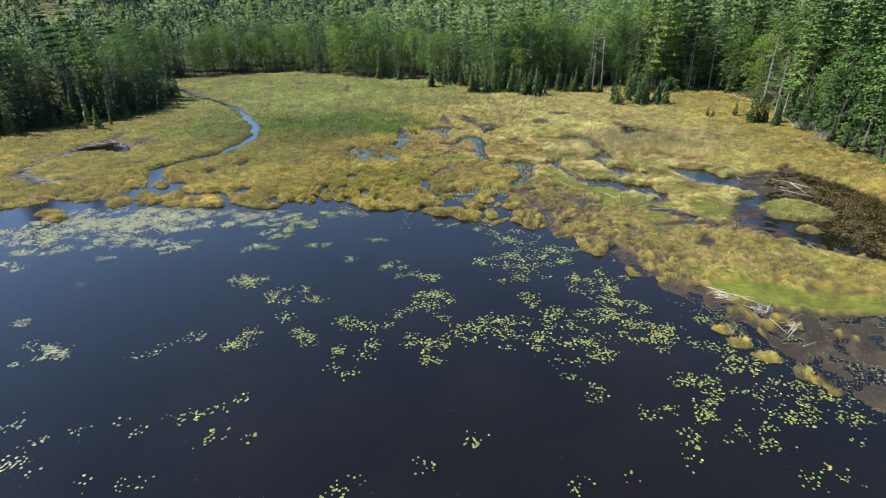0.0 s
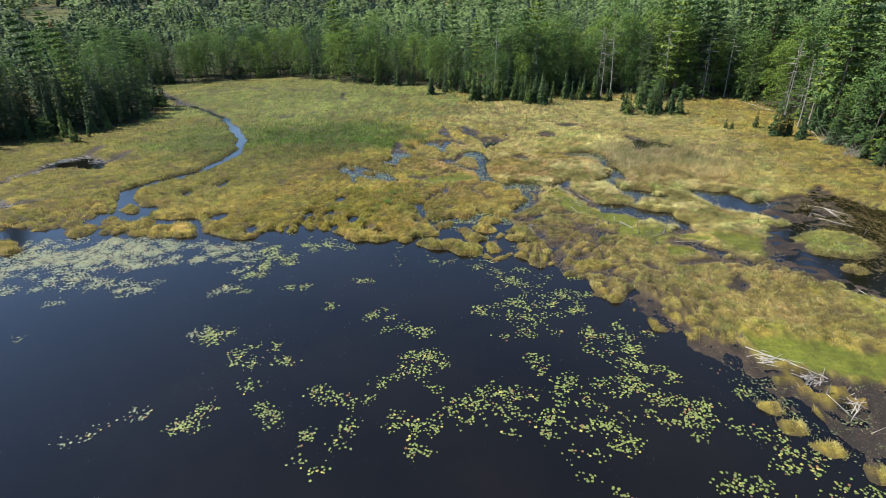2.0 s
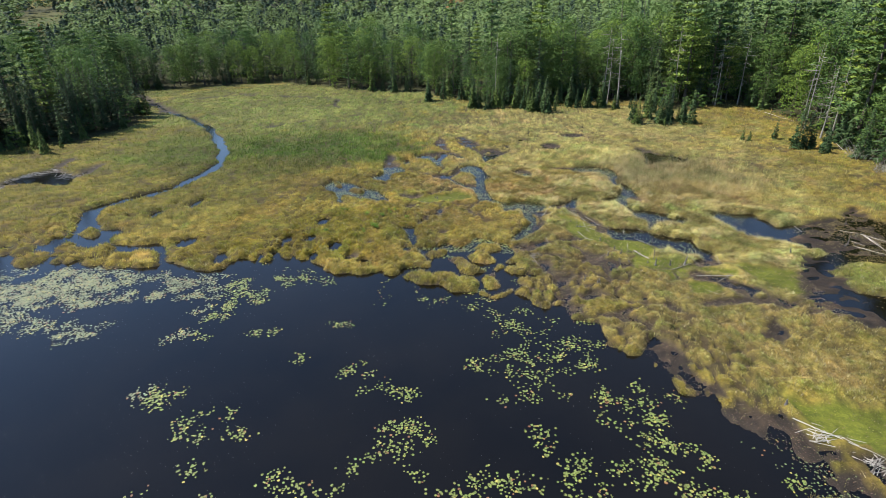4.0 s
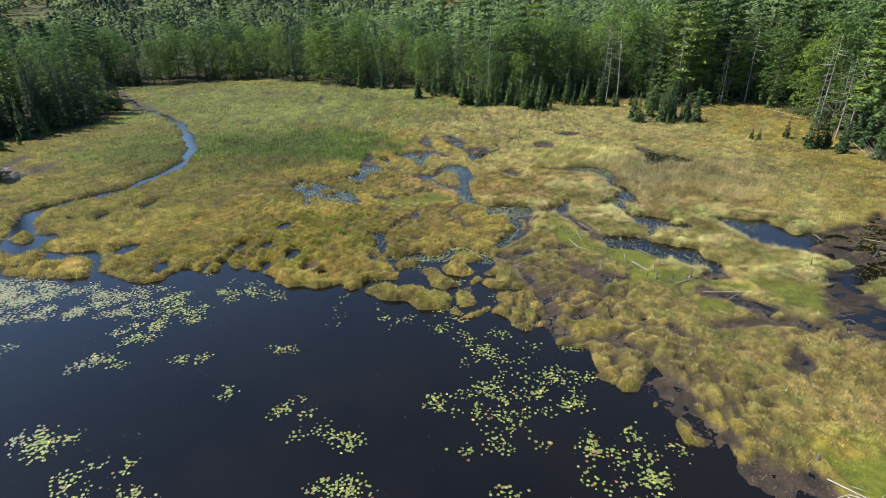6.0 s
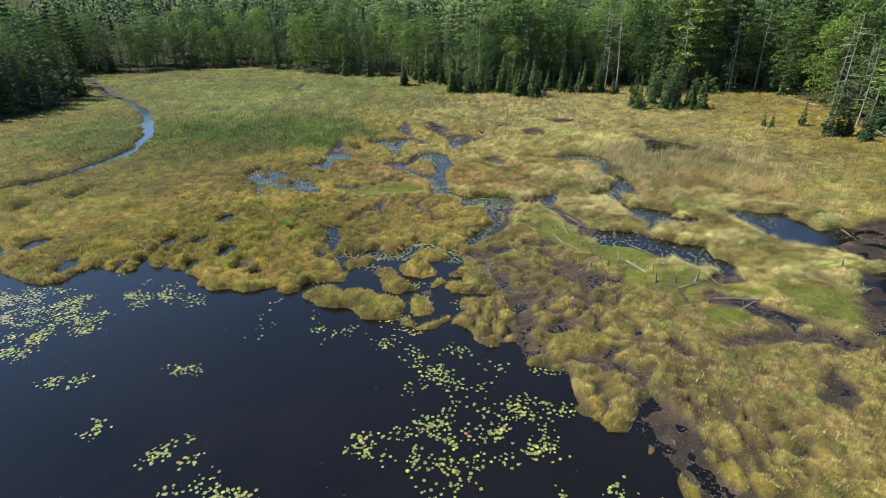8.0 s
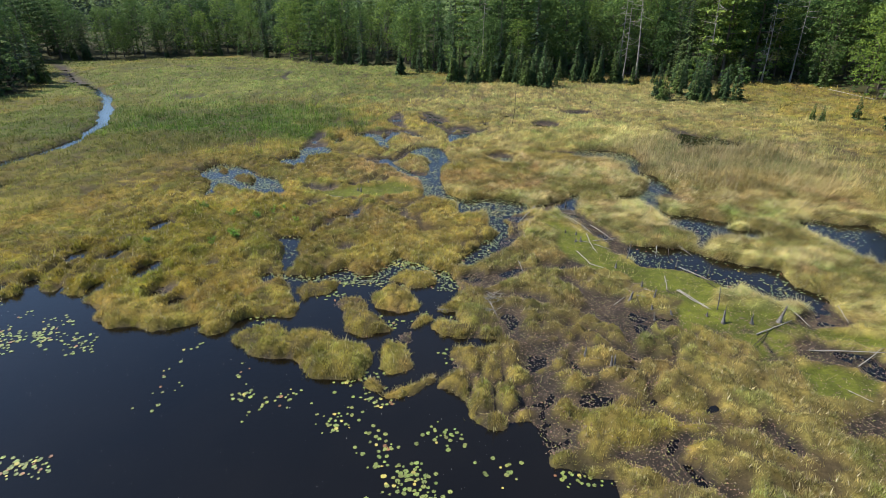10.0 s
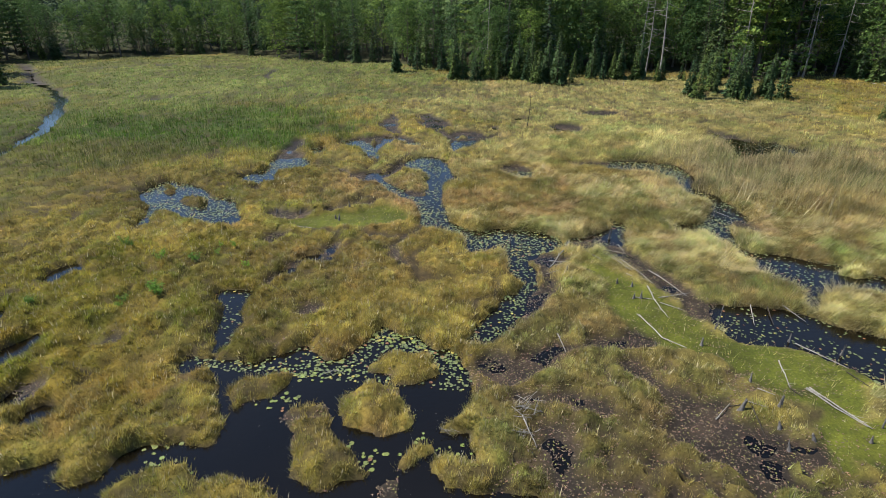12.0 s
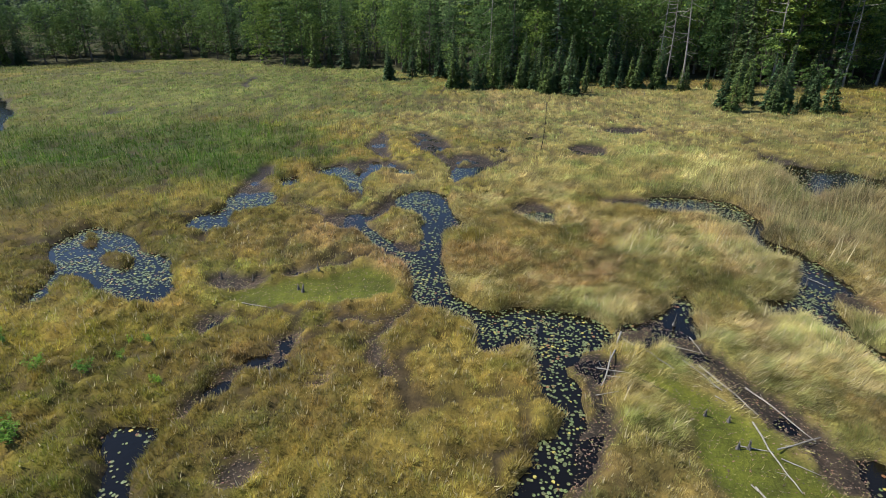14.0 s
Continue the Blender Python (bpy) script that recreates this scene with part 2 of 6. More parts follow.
# ---- the plan: shores, runs, pools, mud, moss, woods (metres) ----
SHORE_WEST = [(-65.9, 76.4), (-62.7, 78), (-59.8, 79.9), (-54.6, 78.8), (-52.5, 80.4), (-50.1, 82.6), (-50.1, 85.3)]
SHORE_MID = [(-34.5, 75.7), (-32.6, 75.7), (-31.1, 76.9), (-30.2, 76.9), (-27.6, 75.6), (-24.8, 74.8), (-24.1, 75.8), (-23.9, 76.8), (-23.2, 78.1), (-22.0, 78.3), (-21.1, 76.7), (-19.6, 77.0), (-19.6, 78.7), (-18.3, 79.3), (-17.2, 78.0), (-15.6, 77.9), (-14.1, 77.2)]
SHORE_EAST = [(-19.5, 76.9), (-18.8, 77.8), (-19.1, 78.9), (-19.1, 79.5), (-17.9, 78.4), (-16.6, 78.2), (-16.7, 79.0), (-15.5, 77.8), (-14.2, 77.5), (-13.9, 76.8), (-13.1, 76.4), (-12.3, 75.4), (-12.0, 74.6), (-11.2, 74.2), (-9.8, 73.9), (-8.3, 73.6), (-6.8, 73.5), (-6.0, 74.0), (-5.4, 74.1), (-4.9, 73.4), (-3.6, 73.1), (-3.0, 73.3), (-1.0, 71.3), (2.6, 69.6), (3.3, 69.3), (5.7, 69.4), (7.3, 68.1), (8.7, 68.1), (9.6, 68.1), (10.4, 68.2), (11.2, 67.4), (11.3, 66.6), (12.0, 66.1), (12.8, 65.9), (13.3, 66.3), (14.1, 66.5), (14.4, 65.8), (14.8, 65.0), (14.3, 64.2), (14.5, 63.4), (15.4, 63.4), (15.9, 63.5), (16.5, 63.2), (17.1, 63.3)]
SHORE_FLAT = [(24.1, 50.4), (26.6, 47.9), (28.6, 44.7), (29.4, 42.3), (30.5, 38.8), (32.5, 35.7), (34.4, 32.9)]
MUD_FLAT = [(22.3, 51.8), (28.1, 51.2), (28.8, 47.7), (33.6, 46.1), (38.1, 44.4), (43.1, 44.7), (48.2, 42.1), (36.7, 26.6), (32.9, 30.9), (31.4, 34), (29.8, 37.7), (28.3, 40.9), (25.9, 46.2)]
INLET = [(-3.1, 73.4), (-2.9, 74.3), (-2.1, 75.1), (-0.9, 75.3), (0.8, 75.3), (0.7, 76.3), (0.5, 77.3), (-0.1, 78.1), (-0.7, 79.2), (-1.3, 80.1), (-2.9, 80.2), (-3.2, 80.7), (-1.5, 80.8), (0.3, 80.4), (2.1, 81.3), (2.6, 81.8), (3.9, 80.5), (5.0, 81.2), (5.7, 82.9), (6.2, 83.6), (7.3, 82.7), (8.2, 82.4), (8.8, 81.4), (9.5, 81.6), (10.3, 81.0), (10.6, 79.7), (10.5, 78.6), (9.9, 77.3), (9.3, 76.4), (9.4, 76.0), (10.7, 75.9), (10.8, 74.8), (9.3, 75.3)]
ISLE_A = [(-2.6, 72.8), (-2.3, 74.0), (-0.1, 74.7), (0.9, 73.8), (1.6, 74.2), (3.3, 73.5), (3.8, 72.7), (5.1, 73.0), (5.8, 72.4), (6.1, 70.9), (5.8, 70.2), (5.6, 69.5), (4.2, 69.3), (3.3, 69.5), (2.6, 69.6), (2.3, 70.3), (1.4, 70.8), (-1.0, 71.3), (-2.0, 72.0)]
ISLE_B = [(6.4, 72.8), (7.7, 72.7), (7.9, 71.8), (8.3, 70.9), (8.3, 70.2), (7.1, 69.8), (6.4, 70.2), (6.3, 71.1)]
ISLE_D = [(5.6, 69.5), (6.0, 69.8), (6.7, 69.6), (7.2, 69.0), (8.3, 69.5), (9.2, 70.0), (9.6, 69.9), (9.7, 69.4), (8.9, 68.8), (8.7, 68.2), (7.3, 68.1), (6.7, 68.6), (5.9, 68.8)]
ISLE_F = [(2.9, 76.7), (2.9, 77.7), (4.3, 77.9), (5.0, 77.1), (5.0, 76.2), (6.1, 75.4), (6.9, 74.2), (6.7, 73.6), (5.4, 73.2), (4.3, 73.5), (3.6, 75.0), (3.8, 75.7)]
ISLE_H = [(5.1, 77.4), (4.7, 78.1), (6.0, 79.4), (7.6, 79.2), (8.3, 77.5), (8.5, 76.4), (6.8, 75.9), (5.6, 76.4)]
ISLE_I = [(7.5, 74.5), (8.0, 75.3), (9.2, 75.9), (9.5, 75.1), (8.4, 74.4), (8.0, 73.9)]
ISLE_J = [(5.5, 79.7), (6.0, 80.9), (6.9, 82.0), (8.8, 81.4), (9.4, 79.7), (8.4, 78.9), (7.2, 79.1), (6.4, 79.6)]
ISLE_K = [(-0.2, 78.1), (-0.1, 79.4), (2.3, 80.2), (2.7, 78.9), (1.8, 77.9), (0.8, 77.3)]
ISLE_MOUTH_A = [(-47.6, 85.9), (-47.8, 88.0), (-46.2, 88.3), (-44.8, 86.1), (-45.1, 84.5)]
ISLE_MOUTH_B = [(-35.5, 76.4), (-37.7, 80.5), (-36.5, 81.2), (-34.5, 81.2), (-32.3, 77.6), (-33.3, 76.3)]
ISLE_POOL_WEST = [(-14.1, 102.9), (-12.2, 103.3), (-10.8, 101.7), (-11.1, 100.7), (-12.4, 101.0)]
INLET_ISLES = [ISLE_A, ISLE_B, ISLE_D, ISLE_F, ISLE_H, ISLE_I, ISLE_J, ISLE_K, ISLE_MOUTH_A, ISLE_MOUTH_B, ISLE_POOL_WEST]
WEST_NOTCH = [(-4.0, 86.8), (-3.7, 87.3), (-2.0, 87.2), (-2.0, 86.2), (-2.0, 85.3), (-1.6, 83.9), (-1.6, 82.4), (-1.5, 81.3), (-2.0, 82.1), (-2.5, 83.4), (-2.9, 85.0), (-2.8, 85.9), (-3.5, 86.2)]
HOLES = [(-18.5, 83.3, 0.5, 0.9), (-15.5, 83.8, 0.5, 0.8), (-11.7, 81.1, 0.6, 1.2), (-9.4, 77.9, 0.4, 0.6), (-7.6, 76.7, 0.5, 0.5), (-31.6, 82.9, 1.2, 1.3), (-25.4, 78.3, 0.5, 1.3), (-36.2, 97.5, 0.5, 1.4), (-40.3, 93.0, 0.5, 1.0), (-15, 89.3, 0.8, 1), (-13.9, 78.6, 0.4, 0.8), (0.8, 91.3, 0.7, 0.3), (-0.7, 89.5, 0.4, 0.4), (1.4, 92.2, 0.2, 0.6)]
POOL_WEST = [(-18.0, 104.7), (-17.5, 107.2), (-16.8, 107.4), (-14.7, 106.6), (-12.9, 105.6), (-11.5, 103.3), (-9.0, 102.5), (-7.8, 100.5), (-6.2, 97.8), (-6.6, 96.8), (-8.0, 97.1), (-10.3, 98.1), (-11.5, 99.4), (-13.0, 100.5), (-14.8, 100.5), (-14.1, 98.8), (-13.3, 97.1), (-13.9, 96.8), (-14.7, 98.4), (-14.8, 99.8), (-15.4, 101.3), (-16.6, 103.0)]
POOL_WEST_ISLES = [(-15.4, 104.6, 0.5, 0.7), (-16.3, 105.9, 0.4, 0.4)]
POOL_WEST_BACK = [(-10.2, 108.2), (-10.3, 109.8), (-8.5, 111.0), (-9.3, 114.3), (-7.8, 114.3), (-7.1, 115.0), (-5.9, 115.0), (-4.8, 112.2), (-5.8, 111.0), (-7.4, 110.4), (-7.4, 108.7), (-6.6, 107.1), (-7.7, 106.8), (-9.4, 107.4)]
POOL_NORTH = [(4.8, 114.1), (6.3, 115.2), (7.7, 115.0), (8.9, 114.0), (9.3, 111.4), (9.6, 109.0), (10.7, 107.4), (10.0, 106.6), (8.8, 107.4), (8.7, 105.4), (7.4, 105.4), (7.2, 107.6), (7.8, 108.2), (7.1, 109.6), (5.9, 110.6), (5.1, 111.8)]
RUN_WEST = [(2.1, 109.7), (2.7, 109.9), (3.3, 107.5), (4.3, 106.0), (5.4, 105.0), (5.7, 103.6), (6.5, 103.0), (7.4, 102.9), (7.3, 99.0), (6.9, 100.4), (6.4, 101.6), (5.6, 103.0), (4.4, 104.5), (3.8, 105.0), (2.9, 107.0), (2.3, 108.0)]
RUN_MAIN = [(7.3, 105.9), (8.8, 105.9), (8.8, 103.2), (9.1, 100.4), (9.1, 98.3), (10.1, 97.1), (11.0, 96.2), (11.9, 96.0), (13.1, 96.2), (14.3, 96.0), (15.5, 95.8), (16.5, 95.1), (17.3, 94.3), (17.4, 93.7), (16.5, 92.8), (15.9, 92.3), (15.0, 92.1), (14.3, 91.5), (13.3, 91.5), (13.3, 92.6), (13.5, 93.3), (13.0, 93.5), (12.1, 93.6), (11.7, 92.8), (10.9, 93.1), (10.7, 93.8), (10.9, 94.8), (10.2, 95.6), (9.5, 95.9), (9.3, 96.8), (8.5, 97.0), (7.8, 96.8), (7.4, 97.7), (7.3, 99.4), (6.9, 100.4), (6.5, 103.0), (7.4, 103.2)]
RUN_SOUTH = [(13.3, 92.0), (14.5, 91.8), (14.6, 90.9), (14.8, 90.0), (15.0, 89.2), (14.9, 87.9), (15.1, 87.6), (14.4, 87.4), (14.0, 87.0), (13.7, 86.4), (13.9, 86.1), (13.6, 85.6), (13.2, 84.1), (12.1, 84.1), (12.4, 84.9), (12.7, 85.6), (12.7, 86.1), (13.0, 86.8), (13.6, 87.0), (14.0, 87.9), (14.1, 88.9), (13.7, 89.4), (13.3, 89.8), (13.3, 90.7)]
RUN_EAST = [(23.4, 85.3), (24.8, 85.7), (25.3, 85.5), (26.8, 85.5), (28.8, 84.7), (29.5, 83.8), (31.4, 82.6), (29.0, 79.1), (28.3, 80.7), (27.3, 81.5), (26.6, 82.3), (25.0, 82.4), (23.9, 82.9)]
ARC_NORTH = [(25.4, 112.8), (26.8, 112.8), (29.7, 112.2), (31.1, 111.5), (31.5, 109.9), (31.4, 108.4), (30.4, 106.7), (30.0, 105.2), (30.4, 104.1), (31.1, 103.0), (31.2, 102.0), (30.6, 101.4), (30.4, 102.8), (29.7, 103.9), (29.7, 105.2), (30.2, 107.2), (29.4, 108.0), (29.4, 109.6), (28.0, 110.3), (24.8, 110.8)]
POOL_EAST = [(25.5, 96.8), (26.8, 97.0), (28.1, 97.3), (29.3, 98.6), (30.1, 100.3), (31.0, 101.8), (31.8, 101.4), (31.9, 99.9), (32.1, 99.3), (31.8, 98.3), (30.5, 97.6), (29.6, 96.5), (29.3, 94.8), (29.0, 93.6), (29.4, 92.2), (29.1, 91.4), (28.6, 91.8), (28.5, 93.1), (28.0, 93.7), (27.6, 94.3), (27.8, 95.3), (27.8, 96.2), (26.7, 96.0), (25.5, 95.7)]
RUN_FAR_EAST = [(28.9, 92.5), (30.1, 92.1), (32.2, 91.3), (33.4, 90.9), (34.3, 90.1), (35.9, 89.0), (34.7, 87.3), (32.8, 87.6), (32.1, 88.1), (30.8, 87.3), (29.8, 86.1), (29.1, 85.4), (29.8, 87.0), (29.9, 88.0), (29.1, 88.7), (28.3, 89.7), (29.2, 90.9)]
SWAMP = [(40, 90.3), (45.8, 90), (46.5, 85.4), (53.6, 86.5), (58.9, 89.3), (61.2, 86.8), (63.3, 82.6), (64.4, 76.6), (65, 74.2), (69.7, 63), (58.2, 50.4), (50.4, 54.5), (49.7, 57), (47.5, 58.7), (44.4, 59.1), (43.7, 61.5), (44.2, 65.4), (39.5, 65.7), (40.6, 69.4), (44.5, 75.9), (48.7, 77.3), (44.4, 80.8), (40.3, 83.7)]
SWAMP_ISLES = [(49.8, 70.7, 4.9, 3.9), (47.5, 64.3, 1.3, 1.3), (48.9, 81.6, 1.4, 1.3)]
STREAM = [(-96.9, 196.4), (-86.8, 185.5), (-75, 170), (-63, 158.5), (-54.2, 148), (-48.4, 137.2), (-43.0, 127.4), (-40.8, 119.4), (-40.6, 113.2), (-41.8, 108.8), (-43.6, 104.2), (-49.0, 98.3), (-51.4, 95), (-49.6, 91), (-48, 86), (-48.7, 82.5)]
MOUTH_ISLES = [(-57, 74.3, 2.2, 1.1), (-55, 72.5, 1.7, 1.1), (-51.7, 80.6, 1.1, 1.3), (-48.9, 78.5, 1.8, 2.2), (-45.0, 80.7, 1.3, 1.0), (-41.3, 81.6, 1.2, 0.8), (-38.4, 79.0, 1.4, 1.6), (-41.2, 84.9, 1.3, 1.1), (-39.4, 87.3, 1.8, 1.6), (-43.3, 78.9, 1, 0.7)]
MOUTH = [(-47.6, 84.6), (-49.2, 88.3), (-49.7, 91.3), (-52.1, 94.8), (-51.9, 96.3), (-49.7, 94.7), (-48.7, 91.7), (-46.9, 89.4), (-45.3, 87.5), (-43.3, 87.8), (-41.1, 86.1), (-41.9, 84.4), (-41.5, 82.8), (-37.9, 82.4), (-35.3, 82.7), (-33.9, 81.9), (-31.9, 78.3), (-31.8, 77.0), (-36.1, 78.4), (-39.2, 81.3), (-42.4, 82.1), (-45.7, 82.9)]
MUD_NORTH = [(-0.3, 129.6), (0.2, 133.3), (1.0, 137.5), (2.1, 133.3), (2.8, 127.2), (3.6, 125.1), (5.1, 121.2), (2.9, 120.9), (1.7, 117.9), (1.6, 113.7), (0.6, 114.1), (-0.3, 117.9), (-2.7, 119.6), (-4.0, 121.4), (-1.9, 123.2), (0.8, 124.1), (1.1, 126.2)]
MUD_NORTH_EAST = [(4.2, 131.9), (4.6, 135.9), (5.9, 136.7), (8.7, 131.8), (9.4, 129.3), (12.4, 127.4), (15.4, 128.7), (15.3, 123.8), (13.1, 121.0), (10.9, 119.0), (9.1, 118.2), (8.8, 123.0), (7.0, 126.0), (5.4, 128.9)]
MUD_RUN = [(-0.4, 109.2), (0.7, 109.9), (2.4, 110.3), (3.2, 108.0), (3.0, 106.3), (1.3, 106.8), (0.1, 107.8)]
MUD_SPOTS = [(23.5, 127.1, 2.0, 2.4), (29.8, 135.8, 2.7, 1.6), (30.9, 96.9, 0.8, 1.4), (2, 85.3, 0.6, 0.6), (-9, 78.5, 0.8, 0.6), (3.8, 90.5, 0.5, 0.3), (11.4, 92.9, 0.9, 0.3), (-7.5, 82.2, 0.7, 0.5)]
MUD_CENTRE = [(17.8, 76.4), (20.0, 78.0), (21.9, 78.4), (21.5, 77.0), (22.7, 76.3), (24.3, 75.7), (23.8, 74.4), (21.3, 73.7), (20.3, 73.7), (19.2, 74.9), (18.3, 75.5)]
MUD_SOUTH = [(14.8, 91.6), (16.1, 92.3), (17.5, 91.6), (15.8, 89.6), (16.1, 87.4), (15.3, 85.7), (13.7, 84.1), (13.4, 84.4), (13.9, 86.7), (15, 88.1), (15, 89.6)]
MUD_LITTER = [(12.9, 75.4), (13.9, 76.5), (15.0, 75.5), (14.4, 74.3), (15.0, 73.4), (16.8, 73.7), (15.5, 72.8), (13.8, 73.0), (13.0, 73.6)]
MUD_NEAR = [(13.3, 68.1), (14.4, 68.9), (15.1, 69.4), (16.1, 68.8), (17.1, 68.3), (15.4, 67.8), (15.2, 66.9), (15.7, 66.5), (16.9, 66.5), (16.4, 65.0), (15.4, 64.7), (14.4, 64.8), (14.2, 66.0), (13.9, 66.5), (14.0, 67.5)]
MUD_SLOUGH = [(29.4, 73.1), (30.9, 73.4), (32.4, 72.4), (34.2, 71.9), (33.3, 70.6), (31.6, 71.1), (30.3, 71.3), (29.2, 72.0)]
MUD_EAST_END = [(47.6, 85.0), (52.4, 87.3), (56.4, 88.1), (60.5, 92.3), (60.9, 90.3), (59.2, 84.5), (58.4, 79.5), (55.9, 76.7), (52.0, 76.9), (49.9, 78.6), (50.4, 81.6)]
MUD_ISLE_RUN = [(44.3, 77.0), (47.7, 75.5), (45.9, 70.4), (45.5, 66.4), (42.7, 63.9), (40.1, 65.0), (40.4, 68.9)]
MUD_POOL_WEST = [(-73.2, 106.7), (-74.8, 112.7), (-71.4, 116.2), (-65.2, 113.4), (-62.0, 107.1), (-68.0, 110.4), (-71.0, 108.0)]
DAM = [(-74.6, 91.5), (-76.0, 97.1), (-75.7, 102.4), (-73.3, 105.0), (-74.7, 110.4), (-73.0, 113.0), (-70.3, 115.3), (-72.2, 122.8)]
DAM_SPUR = [(-69.6, 114.0), (-64.1, 111.3), (-63.5, 117.8)]
DAM_BACK = [(-72.7, 91.4), (-66.7, 88.3), (-63.8, 90.7)]
GULLY_A = [(1.1, 93.2), (2.5, 94.6), (4.1, 95.4), (5.4, 94.7), (6.5, 95.4), (7.3, 97.1)]
GULLY_B = [(7.0, 96.2), (6.1, 93.8), (5.3, 93.3), (6.3, 91.5), (6.7, 90.7)]
MOSS_SHORE = [(28.7, 52.5), (31.6, 51.1), (36.1, 50.4), (39.2, 48.6), (45.1, 47.3), (45.2, 45.2), (38.2, 44.5), (33.9, 46.3), (29.5, 47.9)]
MOSS_WEST = [(-3.3, 97.4), (-1.1, 98.7), (1.3, 99.7), (3.9, 100.5), (6.1, 99.0), (6.6, 97.1), (4.5, 96.5), (2.7, 96.5), (0.3, 95.9), (-1.8, 95.9)]
MOSS_SLOUGH = [(35.3, 75.6), (41.6, 73.1), (39.9, 66.4), (36.1, 71.7)]
WOOD_WEST = [(-95.6, 85.1), (-99.5, 106.7), (-98.6, 121), (-93.5, 124.7), (-88.6, 131.6), (-81.3, 135.9), (-75.9, 142.1), (-74.5, 152), (-79.2, 167.4), (-77.3, 163.8)]
WOOD_NORTH = [(-102.1, 204.5), (-90, 203.8), (-71.5, 213.2), (-56.6, 216.6), (-36.5, 204.4), (-19.5, 195), (-4.9, 191), (6.4, 180.5), (15, 171.5), (22.7, 165.8), (32.9, 173.2), (45.5, 176), (55.3, 169.8), (61.7, 158.8), (74.5, 165.2), (84, 164.8)]
WOOD_EAST = [(79, 169.3), (82.9, 159.5), (84.3, 146.7), (80.1, 123.9), (77.3, 111.3), (76.2, 100.7), (76.3, 93.4), (75.5, 88.5), (74.5, 72.7), (73.6, 56.4)]
RUN_LOGS = [
    [(17.7, 93.4), (16.6, 91.1), (15.7, 89.2)],
    [(17.8, 93.2), (18.5, 91.5), (19.2, 90.5)],
    [(16.0, 91.0), (17.3, 90.3)],
    [(17.6, 90.0), (18.6, 89.2)],
    [(15.5, 89.1), (16.3, 88.8)],
    [(16.3, 90.4), (16.7, 89.8)],
    [(19.6, 91.8), (20.3, 90.1), (20.6, 89.0)],
    [(20.6, 91.1), (21.1, 89.2), (21.6, 87.9)],
    [(21.9, 89.6), (22.5, 88.4), (23.1, 86.6)],
    [(21.7, 89.5), (22.0, 89.0)],
    [(21.1, 87.4), (21.1, 85.4), (21.2, 84.2)],
    [(20.1, 86.3), (21.2, 86.0)],
    [(21.3, 86.0), (23.3, 86.7)],
    [(21.3, 85.7), (22.3, 85.0)],
    [(20.3, 88.9), (20.6, 88.5)],
    [(19.5, 92.9), (21.1, 92.1)],
    [(21.0, 93.3), (21.1, 91.9)],
    [(19.7, 84.6), (19.9, 84.1)],
    [(30.2, 99.3), (30.7, 98.4)],
    [(31.7, 99.4), (32.0, 98.8)],
    [(-2.0, 96.4), (-0.2, 95.8)],
    [(9.9, 93.7), (10.4, 93.3)],
]
FLAT_LOGS = [
    [(15.1, 82.5), (15.3, 81.1)],
    [(19.0, 82.8), (19.8, 82.3)],
    [(19.8, 84.5), (20.3, 82.4), (20.9, 81.0)],
    [(26.7, 82.1), (27.3, 81.1), (27.9, 80.0)],
    [(27.7, 79.8), (27.9, 78.6)],
    [(25.3, 78.7), (25.8, 77.4), (26.3, 76.3)],
    [(25.1, 80.6), (24.6, 78.7)],
    [(24.6, 78.7), (24.8, 78.1)],
    [(22.9, 78.3), (23.4, 77.8)],
    [(22.1, 77.1), (22.1, 75.7)],
    [(20.6, 76.8), (21.5, 77.6)],
    [(21.4, 77.5), (21.8, 77.3)],
    [(26.2, 85.6), (25.5, 83.7)],
    [(27.0, 85.4), (26.5, 83.7)],
]
SLOUGH_LOGS = [
    [(27.8, 85.4), (28.3, 84.0)],
    [(22.1, 77.4), (22.6, 77.0)],
    [(12.3, 77.0), (12.7, 76.6)],
    [(12.7, 76.6), (13.1, 75.1)],
    [(31.1, 76.4), (31.6, 74.5)],
    [(28.8, 73.9), (27.1, 72.2)],
    [(25.4, 78.7), (26.4, 76.2)],
    [(32.0, 70.8), (34.1, 72.1)],
    [(30.2, 72.2), (34.1, 71.7)],
    [(30.1, 68.7), (30.6, 67.7)],
    [(34.3, 76.4), (34.0, 74.8)],
    [(28.0, 73.6), (30.8, 75.1)],
]
